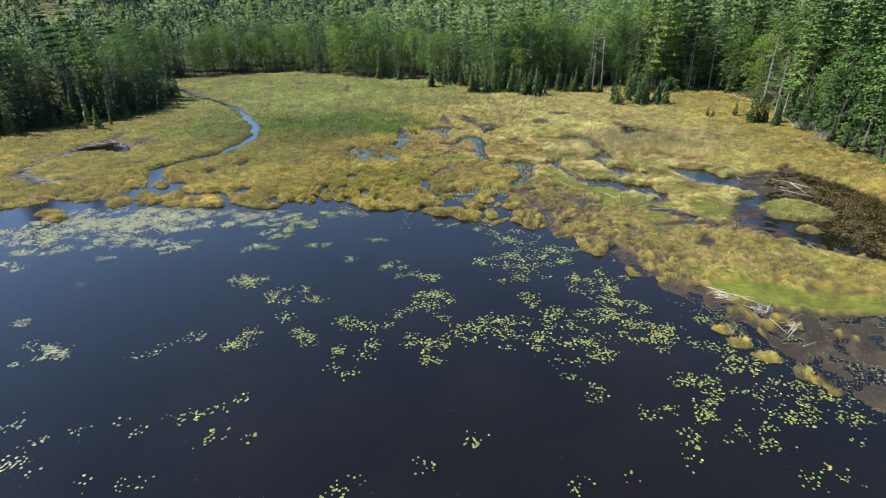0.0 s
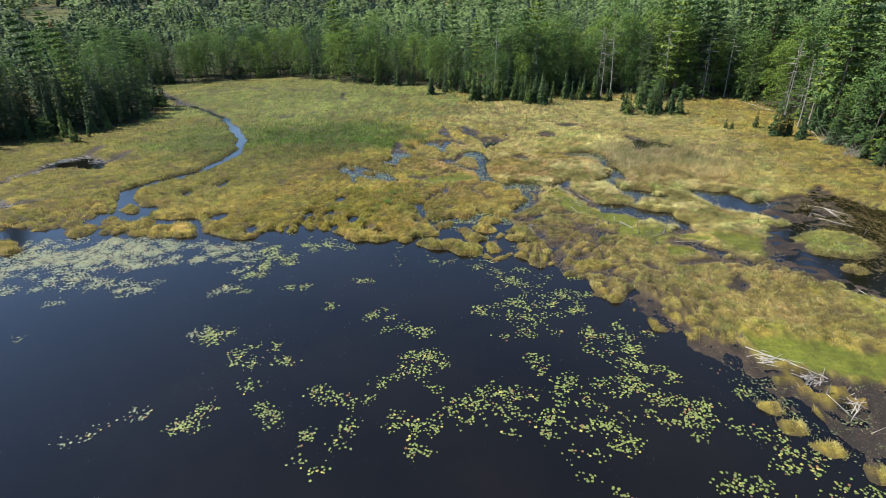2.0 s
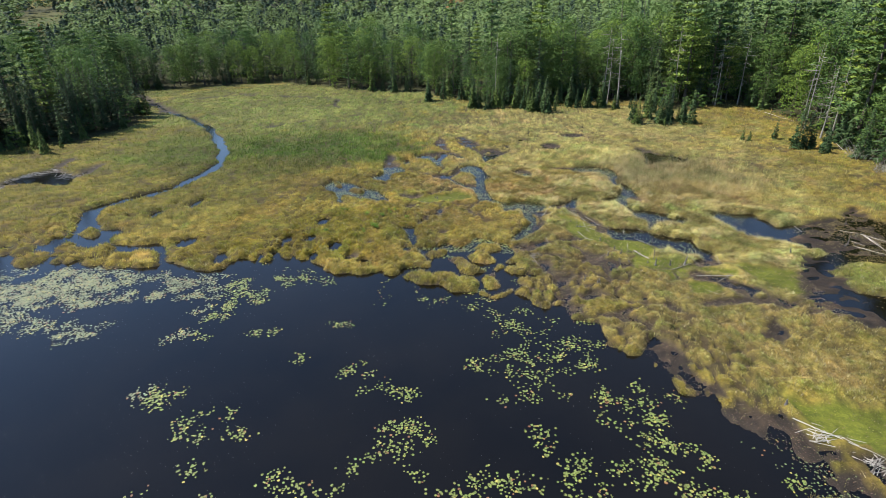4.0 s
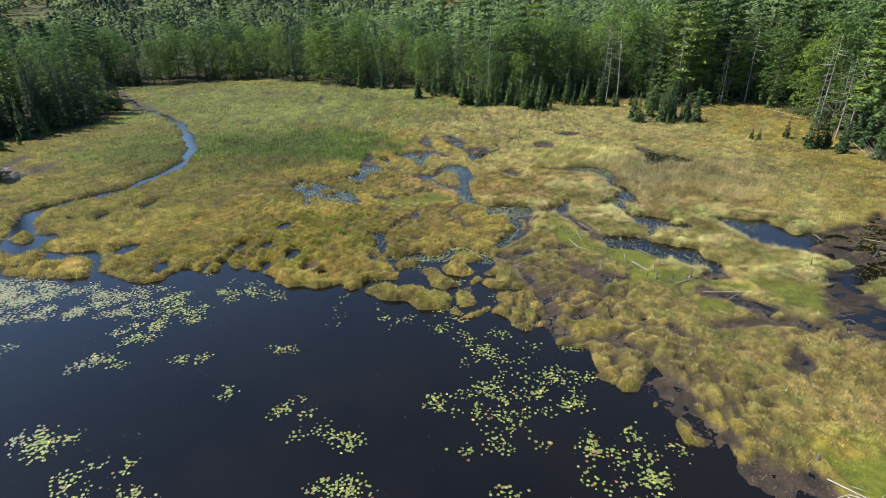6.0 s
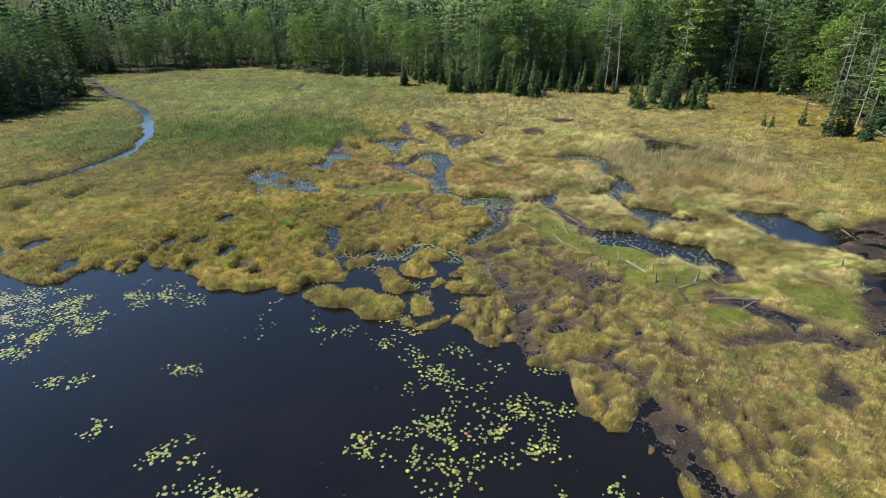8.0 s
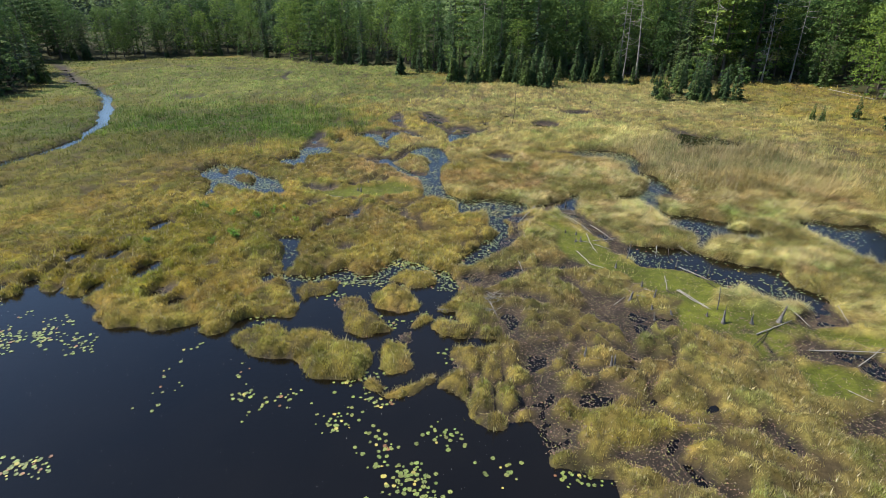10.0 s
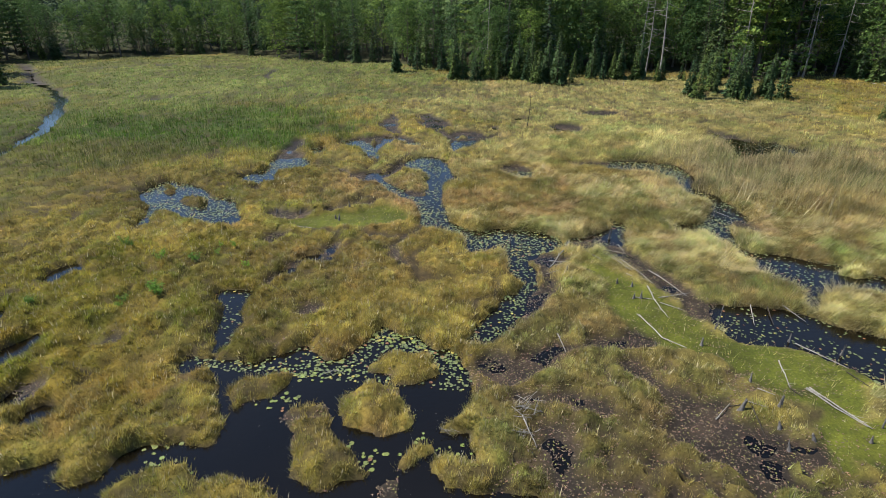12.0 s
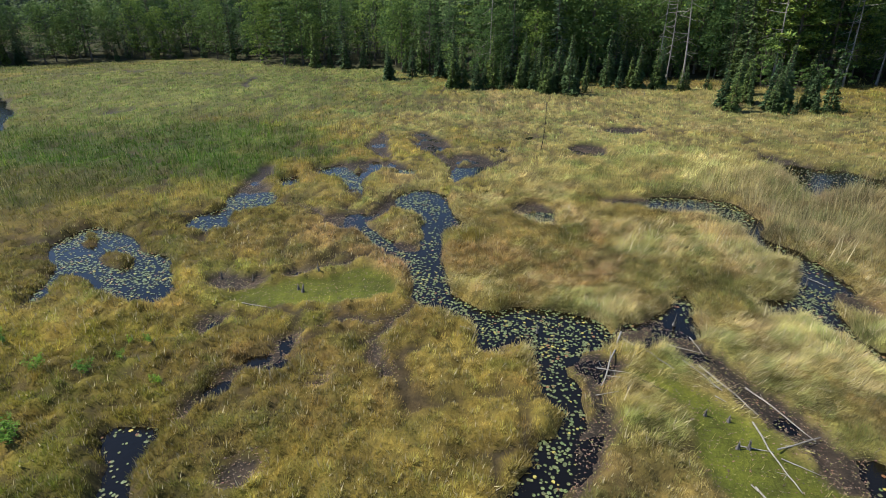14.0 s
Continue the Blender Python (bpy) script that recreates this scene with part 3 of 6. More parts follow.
SHORE_LOGS = [
    [(48.8, 85.7), (48.7, 83.6)],
    [(53.1, 80.8), (53.8, 79.3)],
    [(55.6, 82.8), (57.6, 79.6)],
    [(55.8, 81.8), (55.8, 79.4)],
    [(53.8, 84), (55.6, 82.8)],
    [(28.1, 49.9), (31.2, 46.6)],
    [(28.5, 48.7), (31.6, 47.2)],
    [(30.9, 43.1), (31.7, 41.2)],
    [(31, 45.5), (32.6, 46.2)],
    [(32.5, 42.8), (33.4, 41.8)],
    [(30.2, 47.7), (32.3, 45.8)],
    [(29.1, 47.7), (30.8, 48.9)],
    [(31.4, 42.7), (31.5, 39.9)],
    [(31.9, 43.1), (33.7, 41.7)],
    [(31.5, 40.9), (33.7, 42.8)],
    [(30, 46.2), (31.6, 45.1)],
    [(44.8, 59.6), (45.1, 55.9)],
    [(52.5, 79.1), (55.4, 76)],
    [(55.7, 82.3), (55.3, 77.3)],
    [(80.9, 157.2), (82, 143.5)],
    [(79.8, 126), (76, 115.5)],
    [(76.3, 105), (74.3, 98.4)],
    [(69.4, 86.7), (75.3, 92.1)],
    [(-69.6, 88.1), (-66.8, 85.7)],
    [(32.1, 39.6), (33.6, 40.2)],
]
PADS_NW = [(-47.5, 72.5, 9, 3.5), (-39.5, 73.5, 6, 2.5), (-50.7, 68.9, 8.8, 3.2), (-41.6, 69.6, 7.1, 3.6), (-34.4, 71.4, 6.4, 3.4), (-54.3, 66.1, 4.6, 2.2), (-44, 64.1, 9, 1.5), (-34.2, 62, 2.1, 1.3), (-50.5, 61.6, 3.6, 1.1), (-50.3, 57.7, 2, 0.8), (-40.7, 59.5, 1.1, 0.6), (-31.4, 62.9, 1.5, 0.8), (-22.7, 61.7, 2.2, 1), (-24.6, 71.1, 4.8, 2.5), (-20.9, 66.1, 2.2, 1.5), (-18.9, 68.7, 2.2, 1.5), (-15.3, 72.1, 2, 1.1), (-15.3, 62.3, 1.4, 0.6), (-39.6, 53.2, 0.4, 0.4), (-21.4, 52.8, 2.2, 1.3), (-41.7, 45.5, 1.7, 0.4), (-34.4, 40.3, 2.2, 1.1), (-37.1, 38.6, 0.7, 0.3), (-37.7, 41.6, 0.6, 0.4)]
PADS_W = [(-26.3, 39.9, 1.3, 0.4), (-25.2, 41.3, 0.6, 0.4), (-23.2, 42.3, 1.4, 0.6), (-18.1, 32.8, 1.1, 0.7), (-15.4, 34.2, 0.6, 0.6), (-16, 30.2, 0.7, 0.4), (-17.4, 29.5, 0.7, 0.3), (-14.3, 30.2, 0.6, 0.3), (-19.9, 31.9, 0.7, 0.3), (-24.2, 31.5, 0.3, 0.4), (-22.3, 30.7, 0.6, 0.3), (-27.3, 30.7, 0.6, 0.3), (-29, 29.4, 0.6, 0.7), (-32.6, 31.6, 1, 0.4), (-29.5, 27.6, 1, 0.7), (-27.3, 26.9, 0.4, 0.1), (-23.8, 25.8, 0.4, 0.4), (-20.7, 26, 1.1, 0.3), (-6.6, 25.3, 1.5, 0.3), (-5.2, 26, 0.4, 0.3), (2.2, 28.8, 0.7, 0.7), (-1.4, 26.9, 1, 0.3), (-8.1, 62.7, 1.1, 0.8), (-11.6, 58.1, 1.4, 0.6)]
PADS_MID = [(-16.9, 49.3, 1.5, 1.8), (-15, 51, 0.7, 0.7), (-12.6, 48.7, 1.4, 0.8), (-15.5, 46.5, 0.8, 1.1), (-18.5, 41.9, 1, 1.7), (-17.1, 43.1, 1.1, 1.1), (-17.2, 40.9, 0.8, 0.7), (-12.3, 43.4, 1.7, 1.1), (-11.6, 41.3, 1.1, 0.6), (-9.1, 44, 1.3, 1.3), (-6.6, 42.6, 0.8, 1.7), (-8.7, 39.9, 1, 1), (-5.3, 41, 1, 0.7), (-8.7, 37.1, 1.1, 0.7), (-6.6, 39.3, 0.6, 0.7), (-4.6, 45.4, 0.8, 1.3), (-2.2, 53.5, 2.2, 1.3), (-5.7, 56.4, 1.7, 1.1), (-0.8, 47.5, 2.2, 3.1), (-2.2, 41.4, 1.3, 1.3), (-1.1, 38.5, 1.3, 0.7), (-0.7, 40.6, 1.8, 1.1), (5.6, 57.1, 1.7, 1.3), (9.8, 62.4, 2.9, 1.1)]
PADS_EAST = [(10.2, 57.1, 2.7, 2.9), (7.8, 53.1, 1.5, 1.1), (14.4, 58.5, 2.4, 2), (8.5, 49.3, 1, 0.6), (12.2, 52.9, 0.7, 0.6), (16.5, 50.4, 2.4, 2.4), (17.8, 52.8, 3.1, 1.1), (18.3, 46.5, 2.2, 2.9), (11.3, 44.9, 1.7, 1.4), (9, 47.6, 1.1, 1), (6.3, 43.5, 2.7, 1.4), (8.1, 40.9, 2.2, 1.3), (2.9, 42.3, 2.4, 1.3), (4.2, 44.7, 1.1, 0.7), (11.9, 42.1, 3.1, 1.7), (14.7, 44.9, 2.1, 1.1), (18.1, 42.1, 2.7, 1.7), (20.9, 41.2, 1.8, 2.4), (14.3, 39.1, 2, 1.1), (11.1, 37.9, 1, 0.6), (12.3, 35, 0.8, 1.3), (11.2, 36.1, 0.7, 0.6), (25.6, 43.7, 1.1, 0.8), (30, 41.9, 1, 0.7)]
PADS_SE = [(24.9, 37.8, 1.4, 2.1), (26.5, 37, 1.8, 1.1), (20.4, 34.9, 2.1, 1.1), (23, 33.6, 2.2, 1), (27.3, 34.2, 1.7, 1.1), (29.5, 33.5, 2.1, 1.1), (28.8, 31.1, 2.1, 1.3), (25.5, 30.8, 1.5, 1), (23.1, 29.4, 1.4, 1), (23.7, 28.3, 0.6, 0.6), (19.3, 32.1, 1.7, 1.1), (16.1, 31.4, 0.8, 0.6), (21.7, 31.6, 1.7, 0.4), (17.5, 29.7, 1.5, 0.3), (17.1, 28.4, 1, 0.4), (17.2, 27.4, 0.7, 0.3), (20, 28.7, 0.3, 0.3), (29.8, 28.8, 0.6, 0.3), (24.9, 25.9, 1, 0.6), (26.9, 25.3, 0.6, 0.4), (24.4, 24.4, 0.6, 0.3), (8.1, 25.1, 0.7, 0.4), (9.5, 26, 0.3, 0.1), (12.7, 26, 0.3, 0.3)]
PADS_NEAR = [(6, 83, 1.4, 1), (3.4, 79.9, 1.3, 1.1), (2.7, 77.6, 1.1, 0.4), (7.1, 82.3, 1.4, 0.6), (10.2, 81.1, 0.4, 0.8), (10.6, 75, 0.4, 1.1), (5.9, 74.5, 1.7, 0.8), (-0.3, 74.3, 0.8, 0.3), (9, 75.5, 0.8, 0.4), (-1.5, 75.0, 0.9, 0.3), (10.2, 71.5, 0.5, 0.6)]
STUMPS_RUN = [(26.5, 82.3, 0.46), (28.4, 81.2, 0.53), (29.4, 79.1, 0.66), (23.0, 79.0, 0.43), (21.7, 77.1, 0.77), (23.2, 77.1, 0.63), (22.8, 76.2, 0.35), (22.7, 75.2, 0.50), (23.8, 75.6, 0.27), (26.6, 74.8, 0.92), (28.3, 74.8, 0.66), (30.0, 75.0, 1.16), (26.0, 75.6, 0.34), (22.0, 81.8, 0.55), (19.7, 81.5, 0.39), (17.6, 71.3, 0.62), (18.8, 70.3, 0.76), (19.0, 70.4, 0.76), (20.4, 86.2, 0.50), (29.7, 98.6, 0.52), (29.8, 107.1, 0.59), (20.7, 94.5, 0.69)]
STUMPS_SHORE = [(51.5, 79.4, 0.8), (54.5, 81.9, 0.6), (55.9, 86.1, 0.7), (55.6, 74.0, 0.7), (54.7, 67.9, 1.0), (53.2, 73.0, 0.5), (13.7, 93.8, 0.49), (-4.3, 99.4, 0.53), (0.7, 98.0, 0.36), (1.0, 97.7, 0.52), (1.5, 99.7, 0.46), (-2.4, 99.3, 0.31), (20.3, 87.6, 0.34), (19.5, 87.9, 0.41), (20.0, 86.2, 0.38), (16.7, 88.8, 0.35), (14.4, 93.1, 0.39), (31.2, 43.4, 0.88), (30.7, 45.1, 0.90), (33.3, 44.1, 0.50), (52.1, 79.9, 0.91), (43.3, 77.0, 0.71), (54.9, 66.6, 1.13), (51.7, 69.2, 0.50), (47.3, 58.4, 0.45), (28.3, 51.2, 0.70)]
SHRUBS = [(-13.7, 85), (-8.7, 85.5), (-7.6, 86.8), (-12, 92.4), (-6.6, 90.2), (-6, 92.4), (-7.3, 86.4), (-3.1, 89.6), (-9, 90.3)]
TUFTS = [(26.3, 42.3), (26.9, 40.3), (28.3, 38.2), (30, 36.1), (31.5, 34), (30.7, 35.3)]
SNAGS = [(16.0, 172), (45.8, 168), (48, 166.4), (62.7, 166.1), (72.5, 163), (79.3, 129.5), (82.4, 131.0), (80.4, 137), (46.5, 174.2), (59.8, 178.1), (65.7, 173.5), (73.1, 165.5), (79.5, 165.2), (15.8, 179.8)]
MUD_SWAMP = [(44.5, 81.8), (52.9, 85.9), (59.1, 88.6), (57.7, 78.1), (55.1, 76.5), (48.7, 77.3)]
MUD_SWAMP_RUN = [(43.4, 75.2), (47.7, 76.1), (43.9, 69.7), (45, 63.6), (48.7, 58.3), (49.8, 54.4), (46.7, 57.4), (43.1, 60.3), (39.3, 65.2)]

INLET_SOUTH = [(9.3, 76.4), (9.2, 75.3), (9.1, 74.3), (9.7, 73.5), (10.7, 73.1), (13.0, 73.2), (12.9, 72.8), (10.3, 72.6), (10.0, 71.7), (10.4, 71.0), (10.5, 70.2), (9.8, 69.9), (9.4, 69.0), (9.6, 68.1), (10.4, 68.2), (10.8, 67.4), (4.9, 67.3), (-1.6, 69.8), (-2.8, 72.8), (0.0, 74.4), (2.0, 74.7)]
RUN_SOUTH_END = [(12.9, 86.9), (14.1, 86.6), (13.7, 85.4), (13.3, 84.5), (12.4, 82.9), (11.5, 82.4), (10.7, 82.7), (10.8, 83.4), (11.6, 84.3), (12.4, 85.7)]
RUN_BRIDGE = [(17.4, 93.7), (18.2, 94.6), (19.7, 95.1), (20.7, 95.6), (21.4, 96.5), (21.4, 97.2), (22.5, 97.4), (22.4, 96.6), (21.9, 95.9), (22.1, 95.3), (22.0, 94.3), (21.5, 93.8), (20.2, 93.3), (18.6, 93.3), (17.7, 93.1)]
RUN_EAST_B = [(28.3, 83.4), (29.3, 83.9), (30.8, 82.6), (33.7, 81.9), (33.5, 80.1), (34.0, 78.9), (34.8, 78.4), (34.3, 77.5), (33.2, 76.8), (32.3, 77.8), (31.0, 77.4), (30.1, 78.5), (29.3, 80.0), (28.0, 81.5)]
RUN_FAR_B = [(39.3, 89.9), (41.5, 91.2), (43.6, 89.9), (45.6, 88.2), (43.7, 85.6), (41.6, 86.0), (40.1, 86.5), (39.4, 87.6)]
POOL_NORTH_EAST = [(39.9, 120.4), (41.4, 121.8), (43.1, 120.7), (45.4, 119.4), (47.2, 117.0), (45.3, 114.4), (42.7, 115.1), (38.6, 113.8), (37.9, 114.2), (38.7, 116.4)]
ISLE_POOL = [(14.5, 109.3), (15.9, 110.0), (17.2, 109.5), (16.8, 107.8), (15.2, 108.0)]
NORTH_WATER_A = [(-3.8, 121.9), (-1.0, 121.9), (1.1, 118.7), (2.0, 114.1), (0.7, 116.3), (-0.8, 119.2), (-2.5, 119.6)]
NORTH_WATER_B = [(9.4, 120.7), (12.1, 121.6), (11.2, 119.3), (9.4, 118.4)]
NORTH_WATER_C = [(4.3, 121.0), (5.8, 121.5), (5.7, 119.8), (4.4, 120.0)]
NORTH_WATER_D = [(-6.2, 118.8), (-4.8, 119.3), (-4.0, 117.2), (-4.9, 116.7)]
MUD_ARC = [(20.8, 111.6), (21.4, 113.1), (25.5, 113.1), (25.2, 110.8), (22.3, 111.3)]
MUD_FAR_EAST = [(38.6, 126.7), (40.5, 125.8), (42.4, 123.1), (43.1, 120.7), (39.9, 120.4), (39.2, 123.2)]
MUD_RUN_B = [(2.7, 109.9), (4.7, 113.4), (5.3, 111.8), (4.6, 110.2), (3.6, 108.0), (4.8, 105.0), (7.2, 104.1), (7.4, 102.9), (5.7, 103.2), (3.5, 107.0)]
MUD_ISLE = [(13.8, 110.5), (15.3, 112.2), (16.6, 111.7), (17.6, 109.7), (17.0, 107.7), (15.6, 107.9), (13.8, 108.6)]
MUD_WEST_BACK = [(-9.3, 114.3), (-9.1, 118.1), (-9.5, 121.5), (-8.3, 123.0), (-7.0, 119.7), (-7.5, 117.7), (-5.9, 115.0), (-7.3, 114.3)]
MUD_MOSS = [(-5.2, 99.8), (-4.4, 100.3), (-2.1, 99.8), (-1.1, 99.1), (-2.6, 98.3), (-4.7, 98.5)]
MUD_GULLY = [(-3.6, 94.1), (-4.0, 95.4), (-2.8, 96.2), (-1.9, 95.7), (-2.1, 94.3), (-2.6, 93.5)]
MUD_INLET = [(3.0, 74.0), (3.6, 74.7), (4.2, 73.5), (5.1, 73.0), (6.7, 73.3), (7.4, 74.2), (8.3, 73.6), (8.2, 72.8), (7.1, 72.8), (3.8, 72.6)]
MUD_STRIP_SOUTH = [(20.9, 91.6), (21.9, 90.6), (23.1, 89.1), (23.4, 87.9), (23.9, 87.3), (24.0, 86.2), (25.0, 85.9), (24.0, 84.2), (22.6, 84.3), (22.4, 84.9), (22.1, 86.5), (21.6, 87.9), (21.1, 89.3)]
MUD_STRIP = [(17.5, 93.9), (19.4, 95.3), (21.6, 95.3), (21.5, 93.0), (22.3, 90.5), (23.0, 87.6), (23.9, 85.2), (23.8, 82.8), (23.1, 84.5), (22.0, 86.6), (20.9, 89.4), (19.7, 91.7), (17.7, 92.8)]
MUD_EAST_A = [(33.4, 77.1), (35.1, 78.6), (34.2, 76.2), (34.3, 74.7), (31.5, 74.4), (30.8, 75.7)]
MUD_EAST_B = [(28.0, 66.2), (29.1, 67.1), (30.0, 67.0), (30.6, 66.7), (30.2, 66.1), (28.6, 65.9)]
MUD_BAND = [(31.1, 72.9), (33.0, 71.5), (34.4, 70.9), (36.2, 69.3), (35.9, 67.8), (38.3, 66.6), (39.4, 65.9), (39.3, 64.3), (37.1, 64.6), (35.9, 65.9), (33.1, 66.4), (30.4, 66.0), (28.0, 65.8), (29.6, 67.0), (32.8, 67.8), (32.2, 69.9)]
MUD_RUN_SE = [(43.1, 75.3), (45.6, 75.5), (45.8, 74.1), (44.1, 70.7), (43.6, 67.7), (44.0, 66.3), (41.6, 62.9), (40.2, 64.1), (39.4, 65.9), (38.7, 66.8), (40.2, 69.7)]
MUD_HOLLOW = [(31.3, 60.7), (34.4, 64.2), (34.4, 62.6), (34.2, 60.7), (32.3, 59.3), (32.0, 60.0)]
MOSS_A = [(16.6, 90.9), (18.1, 90.9), (20.7, 88.8), (21.9, 86.3), (23.1, 84.5), (23.1, 82.5), (24.3, 82.0), (25.9, 82.0), (26.7, 81.5), (27.8, 80.7), (28.6, 79.4), (24.8, 73.9), (24.0, 73.9), (24.0, 75.5), (24.6, 77.0), (23.4, 77.6), (22.5, 78.7), (21.9, 80.3), (20.7, 81.3), (19.2, 82.5), (18.9, 84.6), (18.6, 88.3)]
MOSS_B = [(24.3, 75.7), (28.2, 76.7), (30.5, 75.8), (31.9, 74.6), (33.5, 74.0), (35.1, 73.5), (34.6, 72.4), (32.7, 72.8), (31.0, 73.6), (29.6, 73.4), (29.0, 71.8), (26.9, 71.2), (25.6, 73.9)]
MOSS_C = [(28.5, 70.8), (30.1, 71.1), (32.5, 70.6), (31.4, 67.8), (29.4, 67.6), (28.4, 68.6)]
GULLY_C = [(-1.5, 88.3), (-1.0, 89.5), (-0.7, 90.7), (0.1, 91.3), (1.4, 91.3), (1.3, 92.6), (1.9, 93.4)]
GULLY_D = [(-4.3, 112.2), (-1.3, 110.9), (-0.4, 109.2)]
GULLY_E = [(-0.8, 99.8), (1.8, 100.8), (4.0, 102.4), (5.4, 102.8)]
MUD_CREEK_A = [(17.1, 68.3), (18.4, 68.8), (19.1, 68.4), (20.7, 67.4), (21.7, 66.5), (23.5, 66.4), (25.3, 66.3), (25.5, 65.4)]
MUD_CREEK_B = [(19.6, 64.9), (21.1, 65.6), (22.5, 66.1)]
MUD_CREEK_C = [(17.8, 64.6), (19.3, 63.8), (20.6, 63.6), (21.2, 63.3), (21.4, 62.3)]
MUD_CREEK_E = [(11.6, 80.6), (12.6, 79.6), (14.0, 81.0), (15.3, 82.0), (17.6, 82.5), (19.0, 82.4)]
MUD_CREEK_F = [(13.2, 78.2), (14.7, 78.2), (16.2, 77.6)]
MUD_CREEK_G = [(18.3, 80.2), (18.9, 78.6), (19.6, 78.0)]
MUD_SHORE = [(20.4, 59.4), (22.2, 61.0), (23.6, 58.2), (24.4, 54.0), (26.4, 51.0), (23.0, 52.2), (20.2, 56.4), (19.4, 58.0)]
MUD_CREEK_D = [(14.9, 69.0), (14.7, 70.3), (15.4, 72.1), (16.9, 73.1)]
PADS_SHORE = [(-1.0, 69.7, 0.4, 0.4), (1.3, 67.7, 1.7, 0.7), (5.2, 65.7, 1.0, 0.9), (7.8, 64.4, 1.0, 0.9), (10.0, 65.1, 1.1, 0.8), (12.1, 63.8, 0.7, 0.6), (15.3, 62.9, 1.6, 0.6), (8.5, 62.5, 0.6, 0.4), (-7.9, 63.6, 1.0, 0.6), (-12.4, 71.9, 1.5, 0.9), (-4.0, 68.1, 0.4, 0.3), (-4.4, 69.8, 0.3, 0.2), (-4.4, 67.3, 0.3, 0.2), (5.8, 68.6, 1.7, 1.3), (-16.7, 74.7, 0.5, 0.4), (-13.3, 74.8, 1.1, 0.6), (-4.3, 72.3, 0.4, 0.5), (-18.8, 77.0, 0.6, 0.4)]
SHORE_SOUTH = [(17.0, 60.9), (17.4, 59.1), (18.3, 57.8), (19.7, 57.9), (20.4, 59.4), (21.9, 60.5), (20.0, 57.7), (19.4, 55.3), (20.8, 56.2), (21.5, 57.1), (22.4, 57.7), (22.3, 56.5), (23.2, 57.1), (21.0, 54.7), (20.8, 53.1), (22.2, 52.8), (23.9, 53.0)]

POND = SHORE_WEST + [(-46, 78)] + SHORE_MID[:11] + SHORE_EAST + SHORE_SOUTH + SHORE_FLAT + [(42, 17), (63, -28), (42, -84), (-84, -84), (-133, 0), (-112, 63), (-77, 74)]
MEADOW = WOOD_WEST + [(-86, 176), (-97, 189), (-108, 199)] + WOOD_NORTH + WOOD_EAST + [(78, 28), (84, -56), (56, -98), (-98, -98), (-147, 0), (-119, 63)]
RUN_TUFTS = [(16.3, 91.9, 1.0, 0.5), (34.1, 89.3, 1.1, 0.5), (36.6, 89.9, 0.9, 0.5), (15.4, 86.6, 0.8, 0.8)]
POOL_DAM = [(-73.9, 109.0), (-75.0, 113.0), (-71.8, 114.4), (-67.0, 114.1), (-63.7, 110.7), (-62.4, 106.8), (-67.6, 108.2)]
WATERS = [INLET, INLET_SOUTH, WEST_NOTCH, POOL_WEST, POOL_WEST_BACK, POOL_NORTH, RUN_WEST, RUN_MAIN, RUN_SOUTH, RUN_SOUTH_END, RUN_BRIDGE, RUN_EAST, RUN_EAST_B, ARC_NORTH, POOL_EAST, RUN_FAR_EAST, RUN_FAR_B, POOL_NORTH_EAST, ISLE_POOL, NORTH_WATER_A, NORTH_WATER_B, NORTH_WATER_C, NORTH_WATER_D, SWAMP, MOUTH, POOL_DAM]
ISLES = POOL_WEST_ISLES + SWAMP_ISLES + MOUTH_ISLES + RUN_TUFTS + [(x, y, 1.05, 0.75) for x, y in TUFTS]
MUDS = [MUD_FLAT, MUD_SHORE, MUD_NORTH, MUD_NORTH_EAST, MUD_RUN, MUD_RUN_B, MUD_CENTRE, MUD_STRIP, MUD_STRIP_SOUTH, MUD_SOUTH, MUD_LITTER, MUD_NEAR, MUD_SLOUGH, MUD_BAND, MUD_RUN_SE, MUD_HOLLOW, MUD_ARC, MUD_FAR_EAST, MUD_ISLE, MUD_WEST_BACK, MUD_MOSS, MUD_GULLY, MUD_INLET, MUD_EAST_A, MUD_EAST_B, MUD_SWAMP, MUD_SWAMP_RUN, MUD_EAST_END, MUD_ISLE_RUN, MUD_POOL_WEST]
DITCHES = [[(-73, 188), (-61, 193), (-43, 188), (-30, 182), (-29, 173)], [(-40, 148), (-36, 152), (-33, 154)], [(-30, 174), (-27, 170)]]
MOSSES = [MOSS_A, MOSS_B, MOSS_C, MOSS_SHORE, MOSS_WEST, MOSS_SLOUGH]
